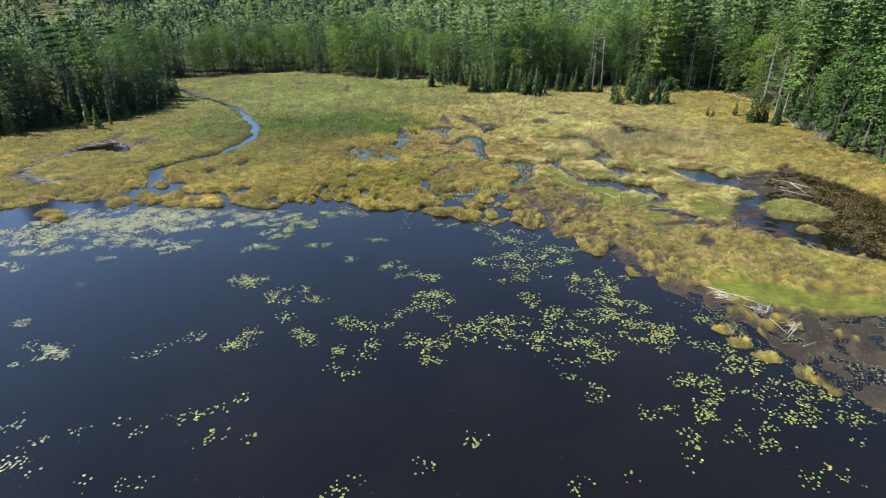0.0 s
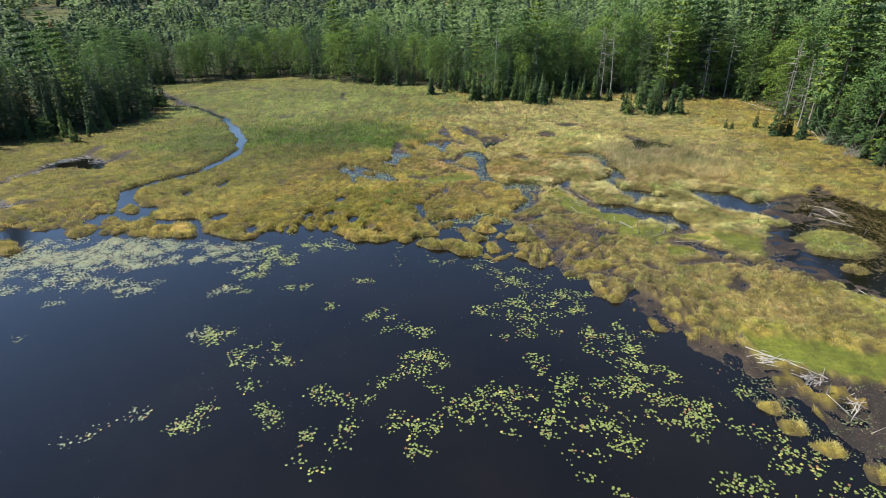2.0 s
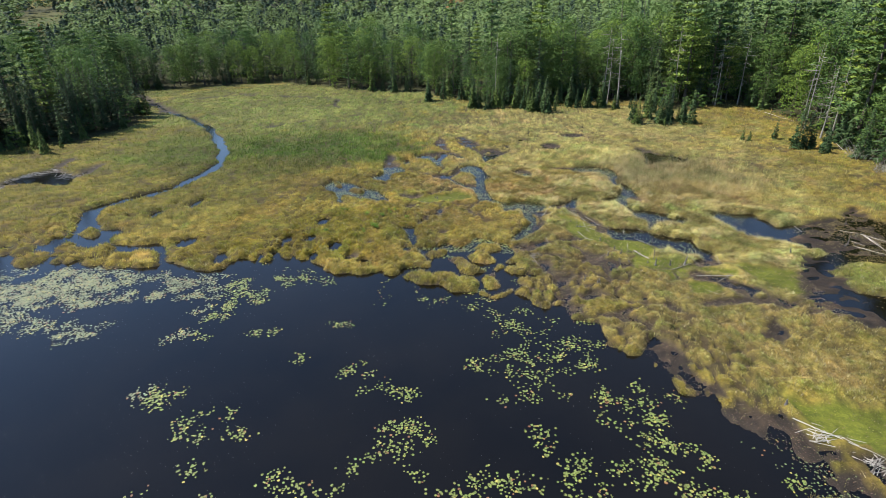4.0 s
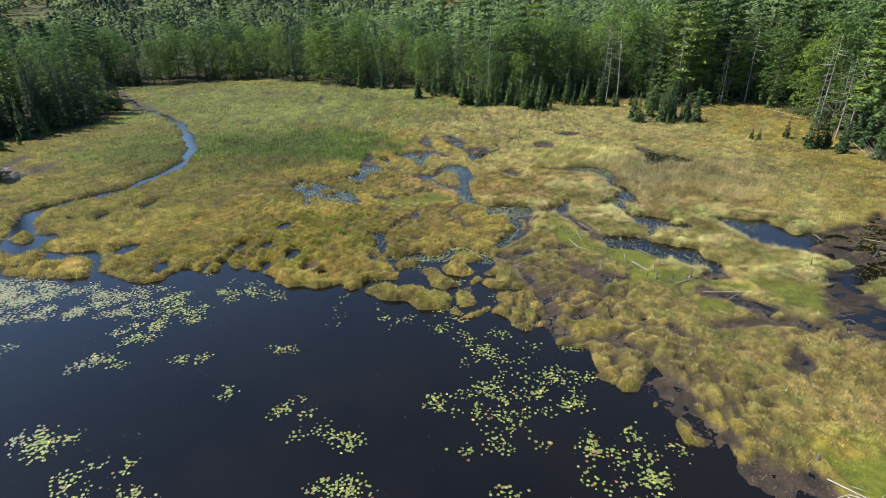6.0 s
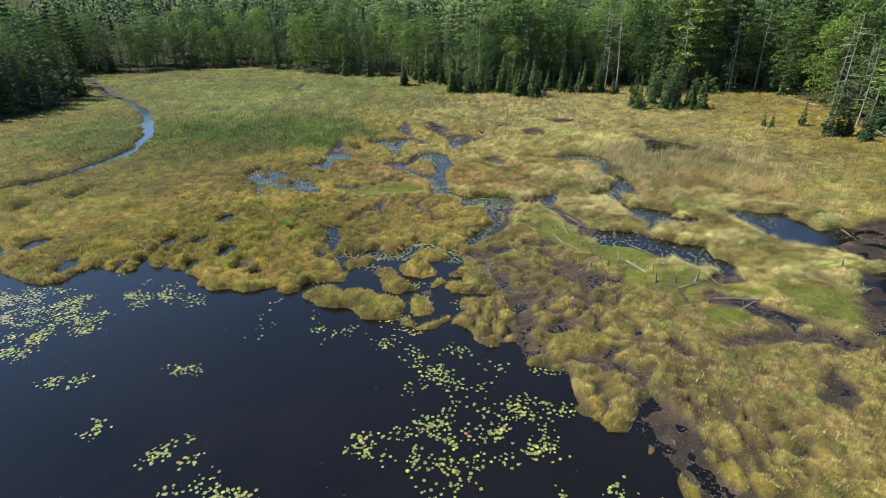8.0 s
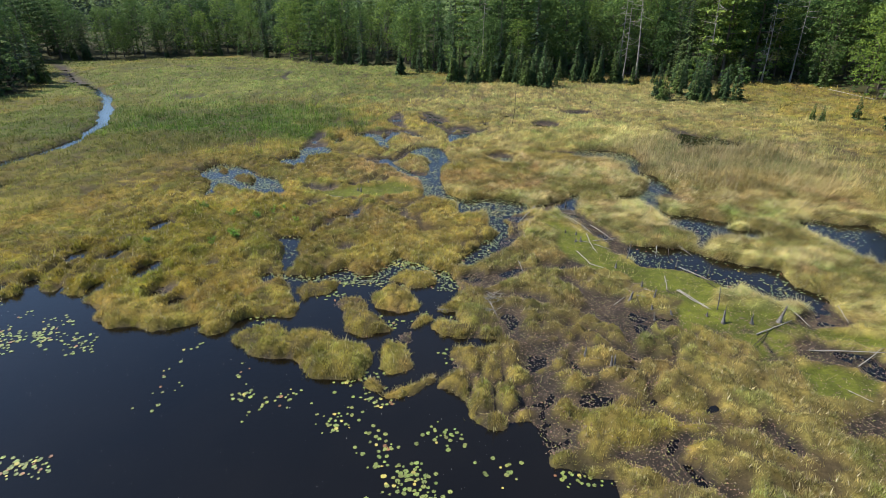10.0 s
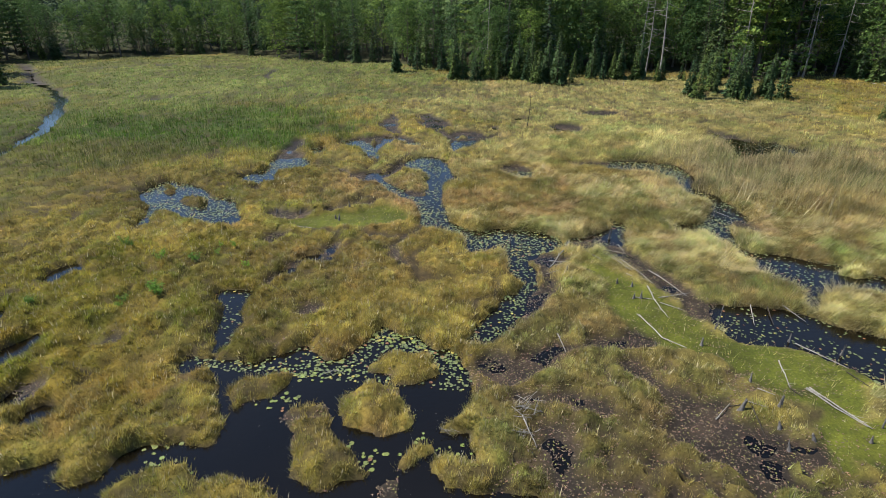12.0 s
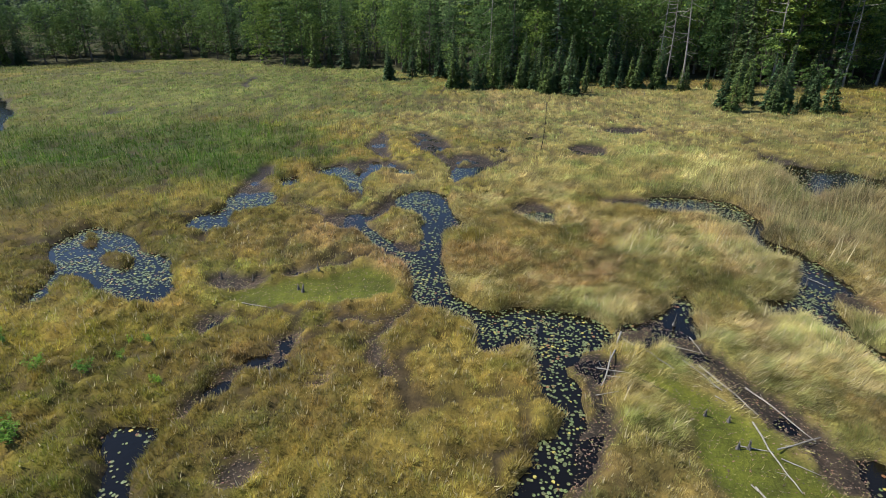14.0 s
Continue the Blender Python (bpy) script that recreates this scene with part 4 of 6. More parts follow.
SWARD = [  # cx, cy, rx, ry, colour of the sedge there
    ((34, 104, 34, 48), (0.292, 0.274, 0.120)),
    ((-62, 122, 42, 44), (0.176, 0.172, 0.046)),
    ((-40, 128, 28, 18), (0.086, 0.134, 0.027)),
    ((-22, 130, 21, 18), (0.062, 0.122, 0.018)),
    ((-34, 114, 18, 9), (0.110, 0.120, 0.032)),
    ((1.5, 105, 6.5, 4.2), (0.310, 0.225, 0.108)),
    ((13, 101, 8, 4.5), (0.340, 0.258, 0.122)),
    ((21, 108, 10, 6), (0.320, 0.272, 0.112)),
    ((42, 108, 13, 10.5), (0.196, 0.172, 0.088)),
    ((40, 98, 13, 5.5), (0.280, 0.232, 0.105)),
    ((-10, 87, 11, 10), (0.206, 0.192, 0.034)),
    ((-16, 80, 12, 5), (0.230, 0.200, 0.036)),
    ((6, 87, 13, 11), (0.250, 0.210, 0.056)),
    ((4, 90, 7, 5), (0.222, 0.186, 0.058)),
    ((25, 90, 6, 4), (0.262, 0.236, 0.108)),
    ((-42, 185, 63, 34), (0.178, 0.214, 0.074)),
    ((28, 148, 42, 20), (0.312, 0.300, 0.136)),
    ((-35, 162, 45, 30), (0.172, 0.212, 0.070)),
    ((17, 70, 9, 6), (0.246, 0.212, 0.068)),
    ((31, 59, 12, 7), (0.240, 0.212, 0.080)),
    ((17, 80, 7, 9), (0.190, 0.168, 0.068)),
    ((26, 70, 8, 6), (0.210, 0.186, 0.074)),
    ((-14, 105, 14, 7), (0.190, 0.164, 0.050)),
    ((-38, 98, 14, 10), (0.150, 0.150, 0.040)),
    ((-122, 232, 60, 75), (0.120, 0.150, 0.050)),
    ((50, 71, 6, 4.5), (0.200, 0.225, 0.065)),
    ((-270, 420, 150, 180), (0.115, 0.160, 0.055)),
]


def lodged(x, y):
    """Where the sedge lies over in soft swirls: the east half and the middle island."""
    return smooth(-1.0, 5.0, blob(x, y, 30, 98, 24, 30)) * smooth(0.4, 0.6, 0.5 + 0.03 * (x - 12) + 0.03 * (y - 92))


TUSSOCK = 1.7  # metres from mound to mound


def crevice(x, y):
    """Narrow gaps between the tussocks: bare dark peat, with the gaps' shade put into its colour."""
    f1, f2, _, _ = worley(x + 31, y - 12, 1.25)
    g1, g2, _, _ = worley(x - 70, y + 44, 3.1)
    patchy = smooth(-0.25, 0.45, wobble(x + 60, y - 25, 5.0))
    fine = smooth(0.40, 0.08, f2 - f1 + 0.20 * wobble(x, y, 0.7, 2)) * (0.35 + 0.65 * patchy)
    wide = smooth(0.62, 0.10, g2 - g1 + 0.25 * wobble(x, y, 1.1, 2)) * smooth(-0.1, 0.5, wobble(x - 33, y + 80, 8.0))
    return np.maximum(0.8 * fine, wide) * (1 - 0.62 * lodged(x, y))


def cushions(x, y):
    """Where the sedge grows in separate mounds: along the shores, most of all in the south-east."""
    east = smooth(1.25, 0.55, np.hypot((x - 19) / 14, (y - 64) / 15))
    inlet = smooth(1.2, 0.6, np.hypot((x - 4) / 13, (y - 76) / 9))
    west = smooth(1.2, 0.7, np.hypot((x + 28) / 32, (y - 80) / 8))
    return np.maximum(np.maximum(east, 0.85 * inlet), 0.7 * west)


def water_depth(x, y):
    """Distance to the nearest bank: positive in open water."""
    loose = 1 - 0.62 * smooth(-30, -18, x) * smooth(120, 108, y)
    jx = x + loose * (0.30 * wobble(x, y, 3.0) + 0.26 * wobble(y, x, 1.2, 2)) + (1 - loose) * 0.30 * wobble(y + 8, x, 0.95, 2)
    jy = y + loose * (0.30 * wobble(x + 90, y, 3.0) + 0.26 * wobble(y, x + 60, 1.2, 2)) + (1 - loose) * 0.30 * wobble(y, x + 70, 0.95, 2)
    w = inside_distance(jx, jy, POND)
    f1, f2, _, _ = worley(x, y, TUSSOCK)
    w = w + loose * smooth(5, 1, np.abs(w)) * (0.8 * (f1 - 0.36 * TUSSOCK) + 0.6 * wobble(x + 17, y + 5, 3.6, 2))
    south = 0.42 + 0.008 * np.clip(y - 64, 0, 80)
    for p in WATERS:
        w = np.maximum(w, np.maximum(near_inside(jx, jy, p), near_inside(jx, jy + south, p)) + (0.42 if p is ARC_NORTH else 0.0))
    w = np.maximum(w, 1.15 - 0.35 * smooth(125, 165, y) - 0.45 * wobble(x, y, 5) - line_distance(jx, jy, STREAM))
    for h in HOLES:
        w = np.maximum(w, blob(jx, jy, *h) + 0.2)
    # pools between the mounds near the west shore
    belt = smooth(12, 2, -inside_distance(x, y, POND)) * smooth(-13, -20, x) * smooth(-0.1, 0.5, wobble(x, y, 9))
    w = np.maximum(w, np.where(belt > 0.05, 0.35 * belt - 0.1 - (f2 - f1) + 0.2 * wobble(x, y, 2), -9))
    for i in ISLES:
        w = np.minimum(w, -blob(jx, jy, *i))
    for p in INLET_ISLES:
        w = np.minimum(w, -np.minimum(near_inside(jx, jy, p), near_inside(jx, jy + 0.4, p)))
    return w


def mud_depth(x, y):
    jx, jy = x + 0.3 * wobble(x, y, 1.6), y + 0.3 * wobble(x + 90, y, 1.6)
    m = np.full(np.shape(x), -6.0)
    for p in MUDS:
        m = np.maximum(m, np.maximum(near_inside(jx, jy, p), near_inside(jx, jy + 0.45, p)))
    m = np.minimum(m, 1.0) - 2.0 * smooth(0.45, 0.85, wobble(x + 31, y - 8, 2.2)) - 0.1
    for s in MUD_SPOTS:
        m = np.maximum(m, np.maximum(blob(jx, jy, *s), blob(jx, jy + 0.6, *s)))
    for g in (GULLY_A, GULLY_B, GULLY_C, GULLY_D, GULLY_E):
        m = np.maximum(m, 0.36 + 0.16 * wobble(x, y, 1.8) - line_distance(jx, jy + 0.25, g))
    for g in (MUD_CREEK_A, MUD_CREEK_B, MUD_CREEK_C, MUD_CREEK_D, MUD_CREEK_E, MUD_CREEK_F, MUD_CREEK_G):
        m = np.maximum(m, 0.62 + 0.5 * wobble(x, y, 2.0) - line_distance(jx, jy + 0.3, g))
    for g in (DAM, DAM_SPUR, DAM_BACK):
        m = np.maximum(m, 1.1 + 0.7 * wobble(x, y, 3) - line_distance(jx, jy, g))
    for g in DITCHES:
        m = np.maximum(m, 0.7 + 0.6 * wobble(x, y, 4) - line_distance(jx, jy, g))
    m = np.maximum(m, np.where(y > 165, 1.3 + 0.8 * wobble(x, y, 4) - line_distance(jx, jy, STREAM), -6))
    for p in INLET_ISLES:
        m = np.minimum(m, 0.1 - near_inside(jx, jy, p))
    for p in (ISLE_POOL, NORTH_WATER_A, NORTH_WATER_B, NORTH_WATER_C, NORTH_WATER_D, POOL_DAM):
        m = np.minimum(m, 0.15 - 2 * near_inside(jx, jy, p))
    # bare litter between the mounds
    f1, f2, _, _ = worley(x, y, TUSSOCK)
    belt = cushions(x, y) * smooth(-2, 6, x) * smooth(-0.1, 0.6, wobble(x + 5, y + 77, 6)) * smooth(0.4, -0.4, inside_distance(x, y, POND))
    m = np.maximum(m, np.where(belt > 0.05, 0.45 * belt - (f2 - f1) + 0.15 * wobble(x, y, 1.5), -6))
    return m


def moss_depth(x, y):
    jx, jy = x + 0.7 * wobble(x, y, 2.5), y + 0.7 * wobble(x + 90, y, 2.5)
    m = np.full(np.shape(x), -6.0)
    for p in MOSSES:
        m = np.maximum(m, near_inside(jx, jy, p))
    return m


def axis(stops):
    out = []
    for a, b, step in stops:
        out.append(np.arange(a, b, step))
    return np.concatenate(out)


def growing(a, b, n):
    return a * (b / a) ** (np.arange(1, n + 1) / n)


XS = np.concatenate([-105 - growing(3, 3000, 24)[::-1], axis([(-105, -56, 1.0), (-56, -20, 0.6), (-20, 38, 0.29), (38, 92, 0.8)]), 92 + growing(2, 3000, 24)])
YS = np.concatenate([28 - growing(3, 3000, 20)[::-1], axis([(28, 53, 0.7), (53, 62, 0.4), (62, 112, 0.29), (112, 144, 0.5), (144, 224, 1.3)]), 224 + growing(2, 3000, 26)])
GX, GY = np.meshgrid(XS, YS, indexing="ij")
DEPTH, MUD, MOSS, OPEN = water_depth(GX, GY), mud_depth(GX, GY), moss_depth(GX, GY), inside_distance(GX, GY, MEADOW)


def heights():
    f1, _, _, _ = worley(GX, GY, TUSSOCK)
    mound = 1 - np.clip(f1 / (0.75 * TUSSOCK), 0, 1) ** 2
    swell = 0.10 + 0.22 * cushions(GX, GY) * (0.6 + 0.4 * wobble(GX, GY, 6)) + 0.08 * (1 - lodged(GX, GY))
    h1, h2, _, _ = worley(GX + 9, GY - 40, 0.95)
    knobs = (0.34 * (1 - np.clip(h1 / 0.62, 0, 1) ** 2) - 0.14) * (1 - 0.72 * lodged(GX, GY)) * smooth(-0.5, 0.2, wobble(GX + 3, GY + 14, 4.5)) * smooth(130, 105, GY)
    bank = -0.04 + 0.16 * smooth(0.0, 0.18, -DEPTH) + 0.23 * smooth(0.05, 0.6, -DEPTH) + (knobs + swell * (mound - 0.45) + 0.09 * wobble(GX, GY + 70, 7.0) + 0.10 * wobble(GX, GY, 0.9, 2)) * smooth(0.1, 1.0, -DEPTH)
    bank += 0.18 * smooth(2.5, 0.4, -DEPTH) * smooth(0, 0.4, -DEPTH) * (0.5 + wobble(GX, GY, 2.0))
    bed = -0.15 - 0.9 * smooth(0.0, 4.0, DEPTH)
    mud = 0.010 + 0.03 * wobble(GX, GY, 2.2) + 0.035 * wobble(GX, GY, 0.9, 2)
    moss = 0.10 + 0.06 * wobble(GX, GY, 1.3)
    bank -= 0.24 * CREVICE * smooth(0.2, 0.8, -DEPTH)
    h = np.where(DEPTH > 0, bed * smooth(0, 0.25, DEPTH) - 0.04 * (1 - smooth(0, 0.25, DEPTH)), bank)
    k = smooth(-0.2, 0.5, MOSS) * (DEPTH < 0)
    h = h * (1 - k) + moss * k
    k = smooth(-0.25, 0.4, MUD)
    h = h * (1 - k) + np.where(DEPTH > 0, np.maximum(h, mud - 0.3 * smooth(2.6, 6, DEPTH)), mud) * k
    h += smooth(0, 20, -OPEN) * (1.1 + 0.7 * wobble(GX, GY, 20))
    far = np.hypot(GX, GY - 84)
    return h + 40 * smooth(360, 1300, far) * (GY > 0) + 8 * smooth(170, 700, far) * (0.5 + wobble(GX, GY, 230))


CREVICE = crevice(GX, GY)
HEIGHT = heights()


def spot(x, y):
    """The grid's cells in which places of the plan lie."""
    i, j = np.clip(np.searchsorted(XS, x) - 1, 0, len(XS) - 2), np.clip(np.searchsorted(YS, y) - 1, 0, len(YS) - 2)
    return i * len(YS) + j, np.clip((x - XS[i]) / (XS[i + 1] - XS[i]), 0, 1), np.clip((y - YS[j]) / (YS[j + 1] - YS[j]), 0, 1)


def pick(field, cells):
    """The field's value there, between the corners."""
    k, f, g = cells
    v = field.reshape(len(XS) * len(YS), *field.shape[2:])
    if v.ndim > 1:
        f, g = f[:, None], g[:, None]
    low = v[k] * (1 - f) + v[k + len(YS)] * f
    return low + (v[k + 1] * (1 - f) + v[k + len(YS) + 1] * f - low) * g


def at(field, x, y):
    """The field's value at places of the plan."""
    return pick(field, spot(x, y))


def ground_z(x, y):
    return float(at(HEIGHT, np.array([x]), np.array([y]))[0])


def sward_colour(x, y):
    """The colour of the living grass by place."""
    c = np.empty((*np.shape(x), 3))
    c[...] = (0.272, 0.236, 0.066)
    ragged = 0.35 * wobble(x, y, 3.5)
    for (cx, cy, rx, ry), rgb in SWARD:
        q = np.sqrt(((x - cx) / rx) ** 2 + ((y - cy) / ry) ** 2) + ragged
        k = (0.92 * smooth(1.15, 0.65, q))[..., None]
        c = c * (1 - k) + np.array(rgb) * k
    n1, n2, n3 = (wobble(x + a, y + e, size)[..., None] for a, e, size in ((200, 0, 11.0), (0, 300, 3.4), (90, 40, 1.2)))
    c = c * (1 + 0.18 * n1) * (1 + 0.20 * n2) * (1 + 0.28 * n3) * (1 + 0.30 * wobble(x - 8, y + 19, 0.55, 2)[..., None])
    warm, cool = wobble(x - 150, y + 70, 2.8)[..., None], wobble(x + 410, y - 70, 1.9)[..., None]
    c = c * (1 + smooth(0.1, 0.8, warm) * np.array((0.09, -0.03, 0.16))) * (1 + smooth(0.0, 0.7, cool) * np.array((-0.24, -0.10, -0.20)))
    return np.clip(c * np.array((1.115, 1.085, 1.05)), 0.008, 0.9)


def glade(x, y, wide=1.0):
    """A far green clearing in the north-west woods."""
    along, across = -0.539 * x + 0.842 * y, 0.842 * x + 0.539 * y
    return (np.hypot((along - 510) / (120 * wide), (across + 5) / (15 * wide)) < 1) * 1.0


SWARD_HERE = sward_colour(GX, GY)
LODGED_HERE = lodged(GX, GY)


def build_ground():
    nx, ny = GX.shape
    c = SWARD_HERE * np.array((0.70, 0.66, 0.56))
    # peat in the crevices, its colour darkened to stand for shade between tussocks
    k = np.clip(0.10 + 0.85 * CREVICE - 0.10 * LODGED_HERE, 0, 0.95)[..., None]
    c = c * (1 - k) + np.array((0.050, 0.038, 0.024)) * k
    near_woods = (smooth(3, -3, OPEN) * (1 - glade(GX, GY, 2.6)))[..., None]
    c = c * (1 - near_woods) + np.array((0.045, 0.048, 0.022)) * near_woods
    k = smooth(-0.1, 0.35, MOSS)[..., None]
    c = c * (1 - k) + np.array((0.094, 0.110, 0.016)) * (1 + 0.35 * wobble(GX, GY, 1.9)[..., None]) * k
    k = np.maximum(smooth(-0.1, 0.25, MUD), smooth(-0.12, 0.08, DEPTH))[..., None]
    c = c * (1 - k) + (np.array((0.024, 0.018, 0.016)) + np.array((0.032, 0.022, 0.016)) * smooth(0.0, 0.8, wobble(GX, GY, 1.1))[..., None]) * (1 + 0.4 * wobble(GX, GY, 0.8)[..., None]) * k
    v = np.stack([GX, GY, HEIGHT], -1).reshape(-1, 3)
    i, j = np.meshgrid(np.arange(nx - 1), np.arange(ny - 1), indexing="ij")
    a = (i * ny + j).ravel()
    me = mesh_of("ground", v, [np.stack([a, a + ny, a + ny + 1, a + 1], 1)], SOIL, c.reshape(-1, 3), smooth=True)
    wet = me.attributes.new("wet", "FLOAT", "POINT")
    wet.data.foreach_set("value", k.ravel().astype(np.float32))
    return tagged(new("ground", me), "peaty marsh ground with mud flats and low banks", "ground", kind="structure")


def build_water():
    xs, ys = np.linspace(-182, 98, 9), np.linspace(-105, 190, 9)
    x, y = np.meshgrid(xs, ys, indexing="ij")
    i, j = np.meshgrid(np.arange(8), np.arange(8), indexing="ij")
    a = (i * 9 + j).ravel()
    v = np.stack([x, y, np.zeros_like(x)], -1).reshape(-1, 3)
    me = mesh_of("water", v, [np.stack([a, a + 9, a + 10, a + 1], 1)], WATER)
    return tagged(new("water", me), "dark still beaver pond and marsh channels", "water", kind="structure")


build_ground()
build_water()

# ---- grass ----


def eye_distance(x, y):
    return np.sqrt(np.hypot(x - 10, np.maximum(y - 70, 0) + 0.6 * np.maximum(53 - y, 0)) ** 2 + 18 ** 2)


def spots(n, box, rng):
    return rng.uniform(box[0], box[1], n), rng.uniform(box[2], box[3], n)


def build_grass(name, label, box, density, keep, lean, length, rng, upright=0.0, near=0.0, far=1e9, over=False, tuft=0.42):
    """Sedge blades, bent over along a slow flow, denser and finer near the flight line."""
    count = int(density * (box[1] - box[0]) * (box[3] - box[2]))
    x, y = spots(count, box, rng)
    d = eye_distance(x, y)
    chosen = (rng.random(count) < np.clip(24 / d, 0, 1) ** 1.5) & (d >= near) & (d < far)
    x, y, d = x[chosen], y[chosen], d[chosen]
    chosen = rng.random(len(x)) < at(keep, x, y)
    x, y, d = x[chosen], y[chosen], d[chosen]
    cells = spot(x, y)
    flat = pick(LODGED_HERE, cells)
    f1, wx, wy, own = tufts(x, y, tuft)
    tussock = (1 - pick(CREVICE, cells)) * pick(CLUMP, cells) * (smooth(0.78, 0.28, f1) * (1 - 0.55 * flat) + 0.55 * flat)
    chosen = rng.random(len(x)) < tussock
    x, y, d, flat, f1, wx, wy, own = (a[chosen] for a in (x, y, d, flat, f1, wx, wy, own))
    n, cells = len(x), spot(x, y)
    z, flow = pick(HEIGHT, cells), pick(FLOW, cells)
    free = 1 - flat
    turn = np.arctan2(flat * np.sin(flow) + free * wy * 1.8, flat * np.cos(flow) + free * wx * 1.8) + rng.normal(0, 1, n) * (0.9 - 0.45 * flat + upright)
    if over:
        # the fringe hangs out over the water
        gx, gy = at(DEPTH, x + 0.25, y) - at(DEPTH, x - 0.25, y), at(DEPTH, x, y + 0.25) - at(DEPTH, x, y - 0.25)
        turn = np.arctan2(gy, gx) + rng.normal(0, 0.7, n)
    size = length * rng.uniform(0.45, 1.25, n) * pick(TALL, cells) * (1.25 - 0.75 * free * f1) * (0.75 + 0.5 * own)
    wide = (0.0175 - 0.006 * flat) * rng.uniform(0.6, 1.5, n) * np.maximum(d / 24, 1) ** 1.05
    tip = np.clip((lean + 0.22 * flat + free * 0.7 * (f1 - 0.4)) * rng.uniform(0.5, 1.25, n) * pick(LEAN, cells), 0.05, 0.96)
    c = pick(SWARD_HERE, cells) * (0.66 + 0.68 * own)[:, None] * (1 + np.array((0.22, 0.02, 0.10)) * ((own * 7.3) % 1 - 0.5)[:, None])
    straw = rng.random(n)
    dry = (straw < pick(DRY, cells))[:, None]
    if upright > 0.2:
        dry |= (rng.random(n) < 0.06 + 0.3 * smooth(-8, 6, x))[:, None]
    c = np.where(dry, c * 0.35 + np.array((0.34, 0.285, 0.17)) * 0.65, c)
    stalk = (straw > 0.975) & (d < 44)
    size, wide = np.where(stalk, size * 1.35, size), np.where(stalk, wide * 1.3, wide)
    wide = np.where(stalk, wide * 1.3, wide)
    c = np.where(stalk[:, None], (0.46, 0.40, 0.27), c)
    ux, uy = np.cos(turn), np.sin(turn)
    end = np.stack([x + ux * size * tip, y + uy * size * tip, z + size * np.sqrt(1 - tip ** 2)], -1)
    root = np.stack([x, y, z - 0.03], -1)
    cross = rng.uniform(0, 2 * np.pi, n)
    side = np.stack([np.cos(cross), np.sin(cross), np.zeros(n)], -1) * 0.35 + np.stack([-uy, ux, np.zeros(n)], -1) * 0.8
    side *= (wide / 2)[:, None] * 1.3
    v = np.stack([root - side, root + side, end], 1).reshape(-1, 3)
    me = mesh_of(name, v, [np.arange(3 * n).reshape(n, 3)], GRASS, np.repeat(c, 3, 0))
    return tagged(new(name, me), label, "grass", kind="stuff")


def reeds_here(x, y):
    return np.clip(blob(x, y, 42, 108, 13, 10) / 4 + 0.9, 0, 1) + np.clip(blob(x, y, -22, 129, 21, 17) / 5 + 0.9, 0, 1)


LAND = ((DEPTH < -0.03) * smooth(0.1, -0.3, MUD) * smooth(-2.0, 1.5, OPEN) * (1 - 0.985 * smooth(-0.7, 0.0, MOSS + 0.4 * wobble(GX, GY, 3)))).astype(float)
BANK = LAND * smooth(-0.9, -0.05, DEPTH)
REEDS = LAND * reeds_here(GX, GY)
FLOW = 2.4 * wobble(GX, GY, 12.0) + 1.3 * wobble(GX + 40, GY, 3.2) + 1.0 * wobble(GX + 40, GY + 9, 0.9) - 0.3
CLUMP = 0.45 + 0.55 * smooth(-0.3, 0.3, wobble(GX + 13, GY + 29, 1.2) + 0.5 * LODGED_HERE + 0.15)
TALL = (1 + 0.3 * wobble(GX, GY, 1.5)) * (0.85 + 0.50 * LODGED_HERE)
LEAN = 1 + 0.3 * wobble(GX - 20, GY, 3.0)
DRY = 0.13 + 0.14 * wobble(GX + 11, GY, 2.5)

build_grass("sedge_grass", "olive and straw sedge in tussocks and swirls", (-31, 50, 50, 120), 1150, LAND, 0.60, 0.245, np.random.default_rng(11), far=48)
build_grass("meadow_sedge", "olive and straw sedge of the wide meadow", (-104, 87, 31, 210), 200, LAND, 0.45, 0.42, np.random.default_rng(14), near=48, tuft=0.85)
build_grass("bank_sedge", "taller yellow-green sedge fringing the banks", (-84, 70, 31, 129), 620, BANK, 0.72, 0.36, np.random.default_rng(12), 0.3, over=True)
build_grass("marsh_reeds", "upright dull green rushes", (-50, 59, 90, 151), 90, REEDS, 0.22, 0.8, np.random.default_rng(13), 1.0)

# ---- trees ----


def limb(a, b, sag, rng, n=4):
    t = np.linspace(0, 1, n)[:, None]
    p = np.asarray(a) * (1 - t) + np.asarray(b) * t
    p[:, 2] -= sag * np.sin(t[:, 0] * np.pi)
    return p


def trunk_runs(height, radius, rng, bend=0.25):
    t = np.linspace(0, 1, 7)
    p = np.stack([bend * np.sin(t * 3 + rng.uniform(0, 6)) * t, bend * np.cos(t * 2.5 + rng.uniform(0, 6)) * t, t * height - 0.25], -1)
    return p, radius * (1 - 0.92 * t ** 0.9) * (1 + 0.5 * np.exp(-t * 22))


